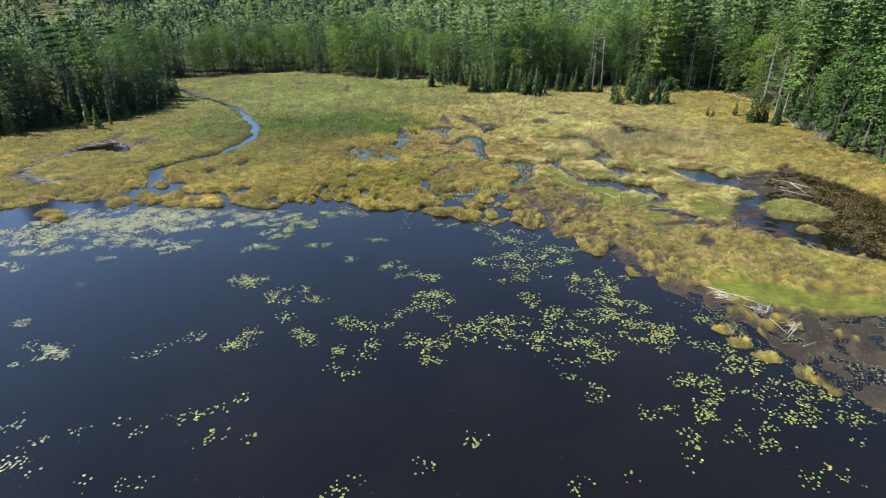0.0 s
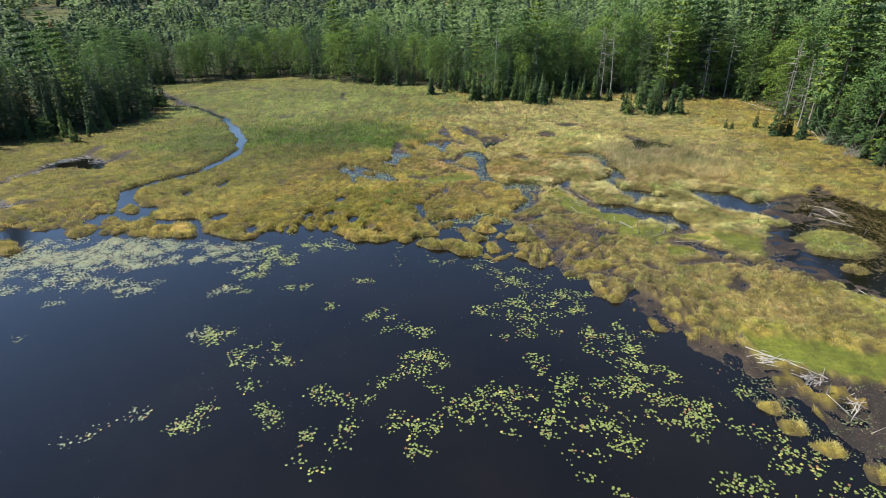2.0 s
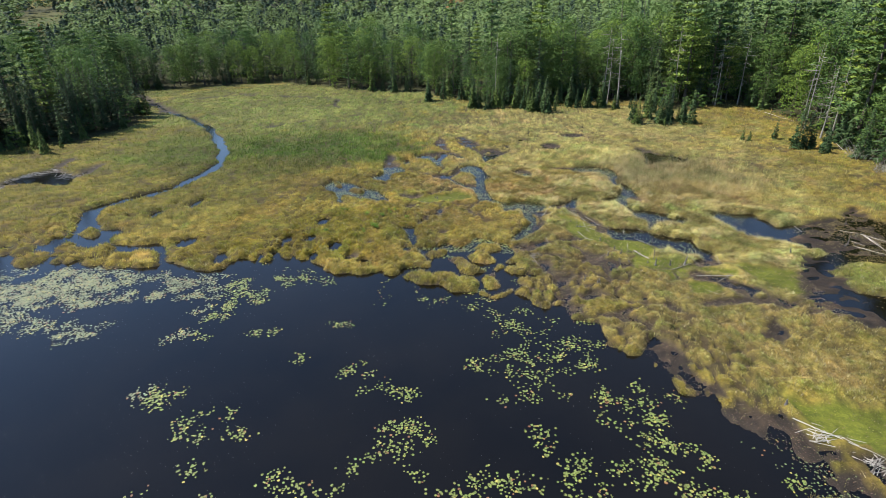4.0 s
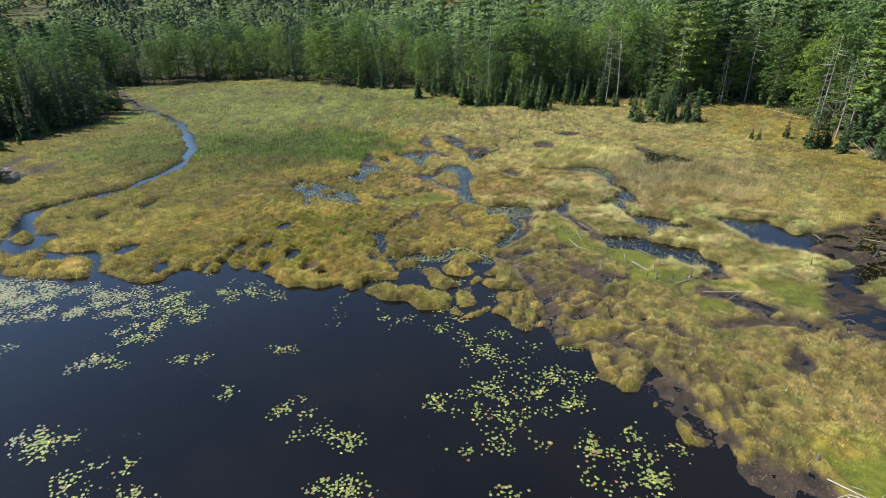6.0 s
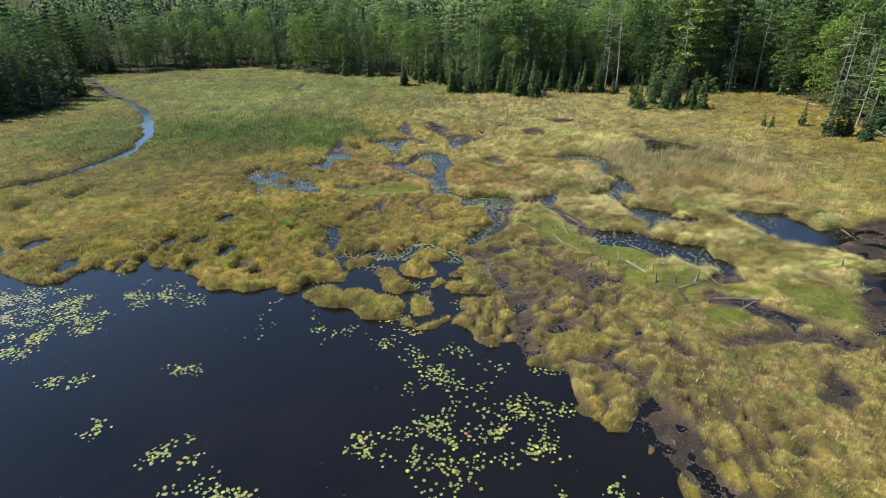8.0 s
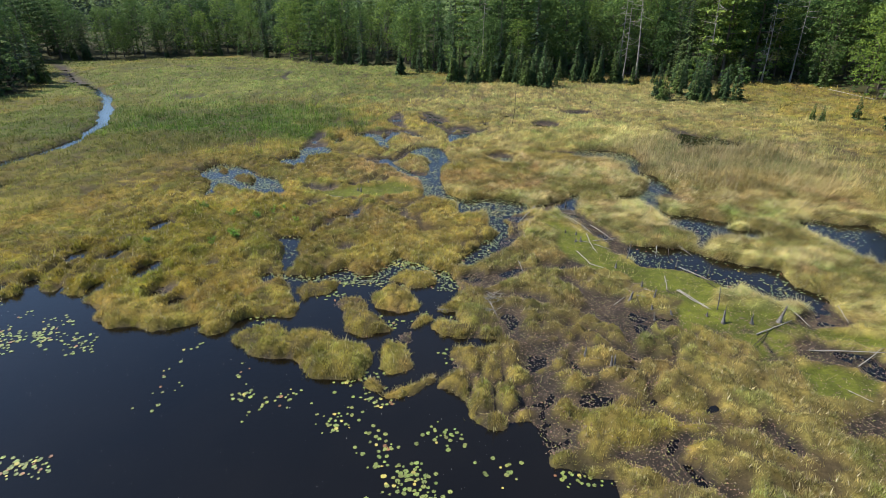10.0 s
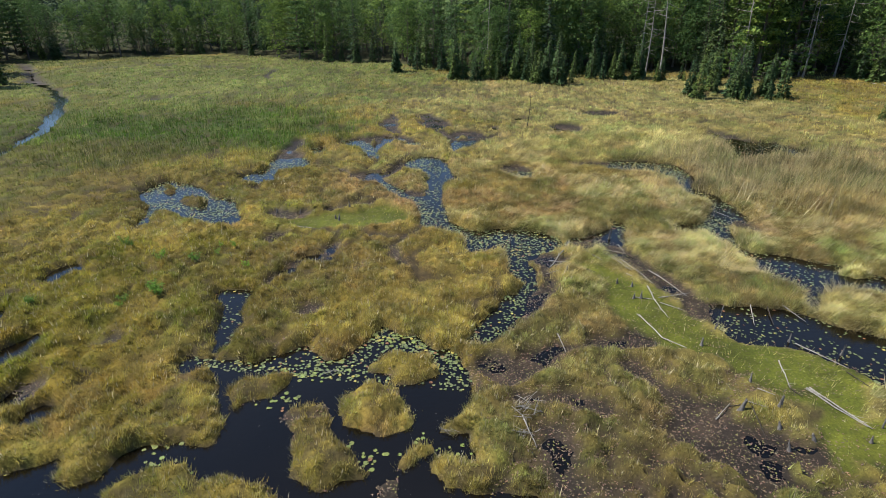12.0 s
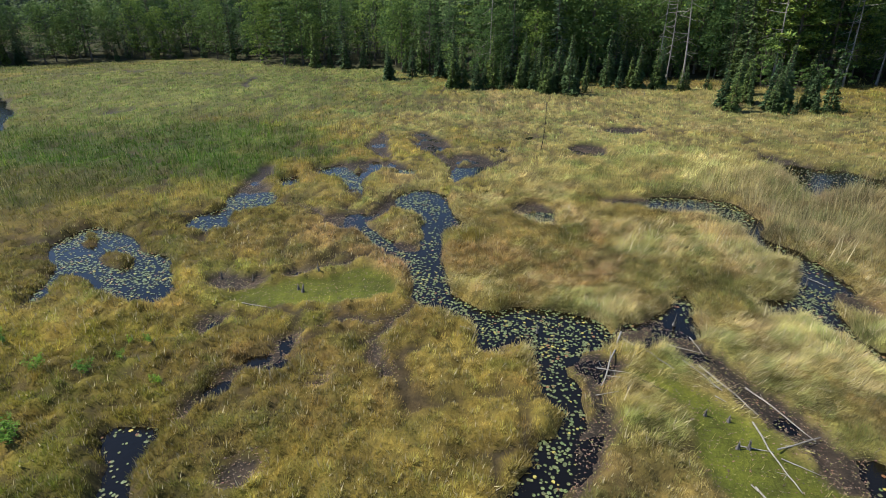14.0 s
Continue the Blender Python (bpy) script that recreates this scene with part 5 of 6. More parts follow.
def broadleaf(seed, height, spread, low=0.10, clumps=36, name="broadleaf_tree"):
    rng = np.random.default_rng(seed)
    thing = new(name)
    pts, radii = trunk_runs(height * 0.86, height * 0.012, rng, 0.6)
    runs = [(pts, radii)]
    cs, ns = [], []
    for k in range(clumps):
        u = (k + 0.5) / clumps
        z = height * (low + (0.95 - low) * u ** 0.85)
        wide = spread * (0.5 + 0.6 * np.sin(np.pi * min(1, u * 0.85 + 0.15))) * (1.0 if u < 0.75 else 1.25 - (u - 0.75) * 2.6)
        angle, reach = k * 2.4 + rng.normal(0, 0.5), wide * rng.uniform(0.4, 1.08)
        c = np.array([np.cos(angle) * reach, np.sin(angle) * reach, z])
        if k % 7 == 0:
            runs.append((limb((0, 0, z * 0.75), c, 0.1, rng, 3), np.linspace(0.09, 0.02, 3)))
        # a dome of leaves on each bough
        n = 100
        d = rng.normal(size=(n, 3))
        d[:, 2] = np.abs(d[:, 2]) * 1.2 - 0.25
        d /= np.linalg.norm(d, axis=1)[:, None]
        s = height * rng.uniform(0.062, 0.128)
        cs.append(c + d * s * rng.uniform(0.86, 1.08, (n, 1)) * (1.15, 1.15, 0.72))
        ns.append(d * 0.9 + rng.normal(size=(n, 3)) * 0.35 + (0, 0, 0.45))
    part("trunk", tube_mesh("trunk", runs, BARK, 4), thing)
    c = np.concatenate(cs)
    v, q = leaves(c, np.concatenate(ns), np.full(len(c), 0.08 + 0.0112 * height), rng, 1.3)
    part("crown", mesh_of("crown", v, [q], BROADLEAF), thing)
    return thing


def spruce(seed, height, spread, levels=30, per=7, mat=NEEDLES, low=0.05, name="spruce_tree"):
    rng = np.random.default_rng(seed)
    thing = new(name)
    part("trunk", tube_mesh("trunk", [trunk_runs(height, height * 0.011, rng, 0.1)], BARK, 6), thing)
    v = []
    for k in range(levels):
        u = (k + 0.3) / levels
        z = height * (low + (0.985 - low) * u)
        reach = spread * ((1 - u) ** 0.8 * 0.95 + 0.04) * rng.uniform(0.75, 1.1)
        for b in range(per if u < 0.8 else per - 2):
            angle = b * 2 * np.pi / per + k * 0.9 + rng.normal(0, 0.25)
            long = reach * rng.uniform(0.6, 1.15)
            lift = rng.normal(0, 0.35 * height / levels)
            for s in (0.2, 0.48, 0.72, 0.94):
                r = long * s
                root = np.array((np.cos(angle) * r, np.sin(angle) * r, z + lift - 0.34 * r + 0.10 * r * s + rng.normal(0, 0.03)))
                for fork in (-0.62, 0.62):
                    a = angle + fork * rng.uniform(0.5, 1.3)
                    d = np.array((np.cos(a), np.sin(a), rng.uniform(-0.45, -0.1))) * (long * (0.46 - 0.22 * s) + 0.04)
                    w = np.array((-np.sin(a), np.cos(a), rng.normal(0, 0.5))) * (0.095 * long + 0.02)
                    v += [root - w, root + w, root + d]
    v = np.array(v)
    part("crown", mesh_of("crown", v, [np.arange(len(v)).reshape(-1, 3)], mat), thing)
    return thing


def young_tree(seed, height, spread):
    """A dense young spruce: sprays all over a cone, pointing out and down."""
    rng = np.random.default_rng(seed)
    thing = new("young_spruce")
    part("trunk", tube_mesh("trunk", [trunk_runs(height, height * 0.012, rng, 0.06)], BARK, 5), thing)
    n = 900
    u = 1 - np.sqrt(rng.random(n)) * 0.985
    a = rng.uniform(0, 2 * np.pi, n)
    whorl = 1 + 0.22 * np.cos(u * 26 + 1.5 * np.sin(a * 2))
    r = spread * (1 - u) ** 1.05 * rng.uniform(0.5, 1.05, n) * whorl + 0.03
    root = np.stack([np.cos(a) * r * 0.75, np.sin(a) * r * 0.75, u * height * 0.98], -1)
    out = np.stack([np.cos(a), np.sin(a), rng.uniform(-0.5, 0.25, n)], -1) * (0.16 * spread + 0.22 * r)[:, None]
    w = np.stack([-np.sin(a), np.cos(a), rng.normal(0, 0.5, n)], -1) * (0.07 * spread + 0.10 * r)[:, None]
    v = np.stack([root - w, root + w, root + out], 1).reshape(-1, 3)
    part("crown", mesh_of("crown", v, [np.arange(3 * n).reshape(n, 3)], YOUNG), thing)
    return thing


def pine(seed, height, spread):
    rng = np.random.default_rng(seed)
    thing = new("pine_tree")
    runs = [trunk_runs(height, height * 0.013, rng, 0.3)]
    cs, ns = [], []
    for k in range(13):
        u = (k + 0.5) / 13
        z = height * (0.16 + 0.83 * u)
        for b in range(5):
            angle = b * 1.257 + k * 0.8 + rng.normal(0, 0.3)
            long = spread * (1.05 - u) ** 0.7 * rng.uniform(0.55, 1.15)
            tip = np.array([np.cos(angle) * long, np.sin(angle) * long, z + long * 0.12])
            runs.append((limb((0, 0, z - 0.1), tip, 0.15, rng, 3), np.array((0.05, 0.03, 0.01))))
            n = 36
            t = rng.uniform(0.3, 1.1, (n, 1))
            cs.append(np.array([0, 0, z]) * (1 - t) + tip * t + rng.normal(0, 1, (n, 3)) * (0.50, 0.50, 0.16))
            ns.append(rng.normal(size=(n, 3)) * 0.45 + (0, 0, 1))
    part("trunk", tube_mesh("trunk", runs, BARK, 4), thing)
    v, q = leaves(np.concatenate(cs), np.concatenate(ns), np.full(sum(map(len, cs)), 0.0185 * height), rng, 1.8)
    part("crown", mesh_of("crown", v, [q], PINE), thing)
    return thing


def snag(seed, height):
    rng = np.random.default_rng(seed)
    thing = new("dead_tree")
    part("trunk", tube_mesh("trunk", [trunk_runs(height, height * 0.0095, rng, 0.35)], DEAD, 6), thing)
    for k in range(22):
        z = height * rng.uniform(0.25, 0.95)
        angle, long = rng.uniform(0, 6.28), height * rng.uniform(0.05, 0.17)
        end = (np.cos(angle) * long, np.sin(angle) * long, z + rng.uniform(-0.5, 0.15) * long)
        part("branch", tube_mesh("branch", [(limb((0, 0, z), end, 0.1, rng), np.linspace(0.05, 0.012, 4))], DEAD, 4), thing)
    return thing


def woods():
    rng = np.random.default_rng(21)
    kinds = {
        "leaf": [broadleaf(100 + i, h, s) for i, (h, s) in enumerate(((20, 4.0), (17.5, 4.4), (22, 4.2), (16, 3.4), (20.5, 4.8)))],
        "spruce": [spruce(200 + i, h, s) for i, (h, s) in enumerate(((19.5, 2.4), (16, 2.0), (21.5, 2.5), (17.5, 1.8)))],
        "pine": [pine(300 + i, h, s) for i, (h, s) in enumerate(((27, 5.2), (23, 4.6), (30, 5.2)))],
        "snag": [snag(400 + i, h) for i, h in enumerate((18, 15.5, 20))],
        "edge": [broadleaf(600 + i, h, s, 0.02, 16, "edge_bush") for i, (h, s) in enumerate(((5.5, 2.2), (4.0, 1.9), (7.0, 2.4)))],
        "young": [young_tree(500 + i, h, s) for i, (h, s) in enumerate(((6.4, 1.05), (5.0, 0.9), (8.0, 1.2)))],
    }
    says = {"leaf": ("leafy green broadleaf tree at the wood's edge", "tree", "broadleaf trees of the wood"),
            "spruce": ("dark green spruce with drooping boughs", "tree", "spruces of the wood"),
            "pine": ("tall pine with layered airy boughs", "tree", "pines of the wood"),
            "snag": ("bare grey dead tree with broken branches", "tree", "dead trees"),
            "edge": ("bushy green sapling at the wood's edge", "bush", "saplings at the wood's edge"),
            "young": ("small dense young spruce at the meadow's edge", "tree", "young spruces")}
    used = set()

    def plant(kind, x, y, scale):
        first = kinds[kind][rng.integers(len(kinds[kind]))]
        m = pose(x, y, ground_z(x, y), rng.normal(0, 1.2), rng.normal(0, 1.2), rng.uniform(0, 360)) @ Matrix.Diagonal((scale * rng.uniform(0.9, 1.1), scale * rng.uniform(0.9, 1.1), scale, 1))
        if first.name in used:
            ob = copy_thing(first, m)
            ob.matrix_basis = m
        else:
            used.add(first.name)
            ob = first
            ob.matrix_basis = m
        tagged(ob, *says[kind])

    step = 5.0
    gx, gy = np.meshgrid(np.arange(-140, 118, step), np.arange(56, 250, step), indexing="ij")
    gx, gy = gx + rng.uniform(-2, 2, gx.shape), gy + rng.uniform(-2, 2, gx.shape)
    deep = -inside_distance(gx, gy, MEADOW)
    seen = (np.abs(gx - 4) < 0.85 * (gy + 8) + 6) & (deep > 0.8) & (deep < 21)
    for x, y, d in zip(gx[seen], gy[seen], deep[seen]):
        r = rng.random()
        if x < -63 and y < 178:
            kind = "spruce" if r < 0.72 else "pine" if r < 0.86 else "leaf"
        elif x > 62:
            kind = "pine" if r < 0.45 else "leaf" if r < 0.82 else "spruce" if r < 0.94 else "snag"
        elif x > 11:
            kind = "leaf" if r < 0.40 else "spruce" if r < 0.80 else "pine" if r < 0.94 else "snag"
        else:
            kind = "leaf" if r < 0.46 else "spruce" if r < 0.88 else "pine"
        tall = 0.84 if x < -60 and y < 178 else 0.80 + 0.22 * float(smooth(5, 40, x))
        plant(kind, x, y, tall * rng.uniform(0.72, 1.18) * (0.88 if d < 5 else 1.0))
    for _ in range(50):
        t, k = rng.random(), rng.integers(1, 7)
        (ax, ay), (bx, by) = WOOD_WEST[k], WOOD_WEST[k + 1]
        plant("spruce", ax + (bx - ax) * t - rng.uniform(1, 14), ay + (by - ay) * t + rng.uniform(0, 8), 0.80 * rng.uniform(0.75, 1.15))
    for x, y in SNAGS:
        plant("snag", x, y, rng.uniform(0.85, 1.05))
    # saplings that close the wood's edge down to the ground
    ring = WOOD_WEST[1:] + [(-87, 176), (-97, 189)]
    for line, gap in ((ring, 7.0), (WOOD_NORTH[:7], 5.0), (WOOD_NORTH[6:], 2.4), (WOOD_EAST[:-1], 2.8)):
        for (ax, ay), (bx, by) in zip(line[:-1], line[1:]):
            for k in range(int(math.dist((ax, ay), (bx, by)) / gap) + 1):
                t = rng.random()
                x, y = ax + (bx - ax) * t + rng.normal(0, 1.2), ay + (by - ay) * t + rng.normal(0, 1.2)
                if -inside_distance(np.array([x]), np.array([y]), MEADOW)[0] > -0.6:
                    plant("edge" if rng.random() < (0.1 if x < -60 else 0.3 if x < 62 else 0.6) else "young", x, y, rng.uniform(0.7, 1.3))
    # young spruces along the north-east edge of the meadow
    for cx, cy, rx, ry, n in ((17, 167, 9, 3.5, 24), (26, 161, 5, 3, 18), (53, 147, 8.5, 5, 26), (41, 165, 5, 2.5, 14), (52, 160, 7, 4, 8), (31, 168, 9, 3, 16), (63.5, 128.5, 1.4, 0.8, 3), (70, 130.4, 0.7, 0.7, 1), (73, 122, 3.5, 3.5, 8), (-84, 129, 11, 3, 8), (3, 178, 7, 3, 7)):
        for _ in range(n):
            a, q = rng.uniform(0, 6.283), rng.random() ** 0.5
            plant("young", cx + rx * q * math.cos(a), cy + ry * q * math.sin(a), rng.uniform(0.35, 1.0) ** 1.3 * (0.6 if n < 4 else 1.2))

    # leafy trees that fill the front of the north-east wood
    for (ax, ay), (bx, by) in zip(WOOD_NORTH[8:-1], WOOD_NORTH[9:]):
        for _ in range(4):
            t = rng.random()
            x, y = ax + (bx - ax) * t + rng.normal(0, 1), ay + (by - ay) * t + rng.uniform(2.5, 7)
            if -inside_distance(np.array([x]), np.array([y]), MEADOW)[0] > 1.5:
                plant("leaf" if rng.random() < 0.65 else "spruce", x, y, rng.uniform(0.55, 0.95))


def far_woods():
    """Trees behind the wood's edge, out to the skyline."""
    rng = np.random.default_rng(31)
    vs, qs, cs, base = [], [], [], 0
    for step, near, far, n, size in ((5.2, 21, 72, 135, 0.66), (7.5, 72, 260, 92, 1.1), (15.0, 260, 950, 60, 2.2)):
        gx, gy = np.meshgrid(np.arange(-950, 950, step), np.arange(42, 1250, step), indexing="ij")
        gx, gy = gx + rng.uniform(-0.4, 0.4, gx.shape) * step, gy + rng.uniform(-0.4, 0.4, gx.shape) * step
        keep = (np.abs(gx - 3) < 0.86 * (gy + 6) + 12) & (np.hypot(gx, gy) < near + 950)
        gx, gy = gx[keep], gy[keep]
        deep = -inside_distance(gx, gy, MEADOW)
        clear = glade(gx, gy) > 0
        keep = (deep > near) & (deep <= far) & ~clear
        gx, gy = gx[keep], gy[keep]
        k = len(gx)
        gz = at(HEIGHT, gx, gy)
        conifer = rng.random(k) < np.where(gx < -42, 0.62, 0.35)
        high = rng.uniform(13.5, 22.5, k) * (0.74 + 0.26 * smooth(0, 50, gx)) * (1.0 if step < 12 else 1.1)
        wide = np.where(conifer, rng.uniform(2.0, 3.2, k), rng.uniform(3.2, 4.9, k)) * (1.0 if step < 6 else 1.3 if step < 12 else 2.3)
        u = rng.random((k, n))
        up = np.where(conifer[:, None], 0.38 + 0.62 * u ** 1.2, 0.46 + 0.54 * u ** 0.8)
        round_ = np.where(conifer[:, None], (1.03 - up) * 1.1, np.sqrt(np.clip(1 - ((up - 0.62) / 0.40) ** 2, 0.03, 1)))
        a = rng.uniform(0, 2 * np.pi, (k, n))
        r = wide[:, None] * round_ * rng.uniform(0.65, 1.08, (k, n))
        c = np.stack([gx[:, None] + np.cos(a) * r, gy[:, None] + np.sin(a) * r, gz[:, None] + high[:, None] * up], -1).reshape(-1, 3)
        nrm = np.stack([np.cos(a) * 0.8, np.sin(a) * 0.8, np.full_like(a, 1.3)], -1).reshape(-1, 3) + rng.normal(0, 0.25, (k * n, 3))
        v, q = leaves(c, nrm, np.full(k * n, size), rng, 1.35)
        # bluish conifers and lighter crowns from x = -30 eastward: distance haze put into the tint
        tint = np.where(conifer[:, None], (0.034, 0.056, 0.036), (0.084, 0.122, 0.044)) * rng.uniform(0.7, 1.3, (k, 1)) * np.where(gx < -30, 1.0, 1.15)[:, None]
        tint = np.where((rng.random(k) < 0.004)[:, None], (0.15, 0.085, 0.035), tint)
        vs.append(v)
        qs.append(q + base)
        cs.append(np.repeat(tint, n * 3, 0))
        base += len(v)
    me = mesh_of("far_woods", np.concatenate(vs), [np.concatenate(qs)], CANOPY, np.concatenate(cs))
    tagged(new("far_woods", me), "mixed green woods reaching to the skyline", "trees", kind="stuff")


woods()
far_woods()

# ---- lily pads and floating leaves ----


def pads(name, label, x, y, radius, colours, rng, height=0.008, k=7):
    """Round floating leaves with a notch, each a small fan."""
    n = len(x)
    turn = rng.uniform(0, 2 * np.pi, n)[:, None] + np.linspace(0.25, (2 * np.pi - 0.25) if k > 3 else 3.9, k)[None]
    r = radius[:, None] * rng.uniform(0.9, 1.1, (n, k))
    tilt, way = rng.normal(0, 0.05, n)[:, None], rng.uniform(0, 6.28, n)[:, None]
    z0 = (np.maximum(at(HEIGHT, x, y), 0) + height + rng.uniform(0, 0.012, n))[:, None]
    rim = np.stack([x[:, None] + r * np.cos(turn), y[:, None] + r * np.sin(turn), z0 + np.abs(r * tilt * np.cos(turn - way))], -1)
    heart = np.stack([x, y, z0[:, 0]], -1)[:, None]
    v = np.concatenate([heart, rim], 1).reshape(-1, 3)
    fan = np.array([(0, i, i + 1) for i in range(1, k)])
    f = (np.arange(n) * (k + 1))[:, None, None] + fan[None]
    me = mesh_of(name, v, [f.reshape(-1, 3)], PAD, np.repeat(colours, k + 1, 0))
    return tagged(new(name, me), label, "water plant", kind="stuff")


def pad_colours(n, rng, green=(0.122, 0.146, 0.038)):
    c = np.array(green) * rng.uniform(0.75, 1.25, (n, 1)) * rng.uniform(0.92, 1.08, (n, 3))
    r = rng.random(n)[:, None]
    c = np.where(r < 0.06, (0.29, 0.24, 0.06), c)
    return np.where(r > 0.95, (0.16, 0.075, 0.035), c)


def pond_pads():
    rng = np.random.default_rng(41)
    xs, ys = [], []
    for group, density in ((PADS_NW, 25.0), (PADS_W, 13.0), (PADS_MID, 12.5), (PADS_EAST, 12.5), (PADS_SE, 12.0), (PADS_NEAR, 12.0), (PADS_SHORE, 11.0)):
        for cx, cy, rx, ry in group:
            rx, ry = max(rx, 0.35), max(ry, 0.35)
            # sprays of pads that grow from a few roots
            n = max(5, int(density * math.pi * rx * ry))
            roots = max(2, int(0.9 * math.pi * rx * ry))
            a, q = rng.uniform(0, 6.283, roots), rng.random(roots) ** 0.5
            hx, hy = cx + rx * 1.1 * q * np.cos(a), cy + ry * 1.1 * q * np.sin(a)
            pick = rng.integers(0, roots, n)
            xs.append(hx[pick] + rng.normal(0, 0.40, n))
            ys.append(hy[pick] + rng.normal(0, 0.38, n))
    x, y = np.concatenate(xs), np.concatenate(ys)
    keep = at(DEPTH, x, y) > 0.02
    x, y = x[keep], y[keep]
    # pads west of x = -22 are greyed: sky sheen put into their colour
    pads("lily_pads", "yellow-green water lily pads floating on the pond", x, y, rng.uniform(0.05, 0.122, len(x)), np.where((x < -22)[:, None], pad_colours(len(x), rng, (0.125, 0.138, 0.075)), pad_colours(len(x), rng)), rng, k=6)


def run_pads():
    rng = np.random.default_rng(42)
    x, y = spots(120000, (-20, 46, 74, 122), rng)
    inside = np.maximum.reduce([near_inside(x, y, p) for p in WATERS[2:23]])
    inside = np.maximum(inside, np.where(y + 0.12 * x > 79.7, near_inside(x, y, INLET), -1))
    sparse = np.maximum.reduce([near_inside(x, y, p) for p in (WEST_NOTCH, RUN_EAST, RUN_EAST_B, RUN_FAR_EAST, RUN_FAR_B, POOL_NORTH_EAST)]) > -0.6
    patch = smooth(-0.5, 0.35, wobble(x, y, 2.2))
    keep = (at(DEPTH, x, y) > 0.0) & (inside > -0.2) & (rng.random(len(x)) < (0.25 + 0.75 * patch) * np.where(sparse, 0.3, 1.0)) & ((at(MUD, x, y) < 0.1) | (rng.random(len(x)) < 0.12))
    x, y = x[keep], y[keep]
    sx, sy = spots(9000, (22, 50, 24, 48), rng)
    keep = (near_inside(sx, sy, MUD_FLAT) > -1.5) & (rng.random(len(sx)) < 0.2 + 0.8 * smooth(-0.3, 0.4, wobble(sx, sy, 2.5))) & (at(HEIGHT, sx, sy) < 0.02)
    x, y = np.concatenate([x, sx[keep]]), np.concatenate([y, sy[keep]])
    pads("channel_pads", "small lily pads crowding the marsh channels", x, y, rng.uniform(0.035, 0.09, len(x)), pad_colours(len(x), rng, (0.098, 0.118, 0.050)), rng, k=6)


def litter():
    """Fallen leaves and dead pads on the mud."""
    rng = np.random.default_rng(43)
    xs, ys = [], []
    for box, density in (((-20, 42, 62, 118), 80), ((20, 56, 25, 62), 24), ((-8, 50, 118, 143), 46), ((-80, -48, 84, 118), 16)):
        x, y = spots(int(density * (box[1] - box[0]) * (box[3] - box[2])), box, rng)
        keep = (at(MUD, x, y) > -0.2) & (at(HEIGHT, x, y) > -0.03) | ((at(MOSS, x, y) > 0) & (rng.random(len(x)) < 0.3))
        xs.append(x[keep])
        ys.append(y[keep])
    x, y = np.concatenate(xs), np.concatenate(ys)
    n = len(x)
    c = np.array((0.150, 0.102, 0.070)) * rng.uniform(0.2, 1.35, (n, 1)) * rng.uniform(0.85, 1.15, (n, 3))
    c = np.where(rng.random(n)[:, None] < 0.15, (0.17, 0.17, 0.05), c)
    pads("leaf_litter", "brown dead leaves strewn over wet mud", x, y, rng.uniform(0.025, 0.066, n), c, rng, k=3)
    x, y = spots(52000, (40, 73, 50, 93), rng)
    keep = (near_inside(x, y, SWAMP) > 0) & (at(DEPTH, x, y) > 0) & (rng.random(len(x)) < smooth(46, 54, x + 2 * wobble(x, y, 5)) * (0.4 + 0.6 * smooth(-0.4, 0.2, wobble(x, y, 1.7))))
    x, y = x[keep], y[keep]
    n = len(x)
    c = np.array((0.120, 0.092, 0.034)) * rng.uniform(0.5, 1.5, (n, 1))
    pads("swamp_weed", "olive-brown floating weed over dark swamp water", x, y, rng.uniform(0.04, 0.10, n), c, rng, k=4)


def specks():
    """Small pale flecks adrift on the pond, thicker towards the west."""
    rng = np.random.default_rng(44)
    x, y = spots(15000, (-52, 31, 14, 78), rng)
    keep = (at(DEPTH, x, y) > 0.3) & (rng.random(len(x)) < 0.28 + 0.72 * smooth(0, -30, x + 8 * wobble(x, y, 12)) * smooth(-0.2, 0.4, wobble(x, y, 7)))
    x, y = x[keep], y[keep]
    n = len(x)
    pads("drifting_specks", "pale drifting specks on the pond", x, y, rng.uniform(0.008, 0.019, n), np.full((n, 3), 0.40) * rng.uniform(0.6, 1.3, (n, 1)), rng, 0.004, k=4)


pond_pads()
run_pads()
litter()
specks()

# ---- stumps, logs, driftwood ----


def jagged_stump(seed, height, radius):
    """A weathered, splintered stub with a flared foot."""
    rng = np.random.default_rng(seed)
    sides, rings = 9, 6
    turn = np.arange(sides) * 2 * np.pi / sides
    rib = 1 + 0.18 * rng.normal(size=sides)
    v = []
    lean = rng.normal(0, 0.12, 2)
    for k in range(rings):
        t = k / (rings - 1)
        r = radius * (0.7 * np.exp(-t * 7) + 0.85 - 0.45 * t) * rib
        z = t * height * np.where(k == rings - 1, 1 + 0.35 * rng.normal(size=sides), 1.0) - 0.12 * (k == 0)
        v.append(np.stack([r * np.cos(turn) + lean[0] * t * height, r * np.sin(turn) + lean[1] * t * height, z * np.ones(sides)], -1))
    v = np.concatenate(v + [np.array([[lean[0] * height, lean[1] * height, height * 0.75]])])
    i, j = np.meshgrid(np.arange(rings - 1), np.arange(sides), indexing="ij")
    a, b = (i * sides + j).ravel(), (i * sides + (j + 1) % sides).ravel()
    top = (rings - 1) * sides + np.arange(sides)
    cap = np.stack([top, np.roll(top, -1), np.full(sides, rings * sides)], 1)
    return mesh_of("tree_stump", v, [np.stack([a, b, b + sides, a + sides], 1), cap], STUMP)


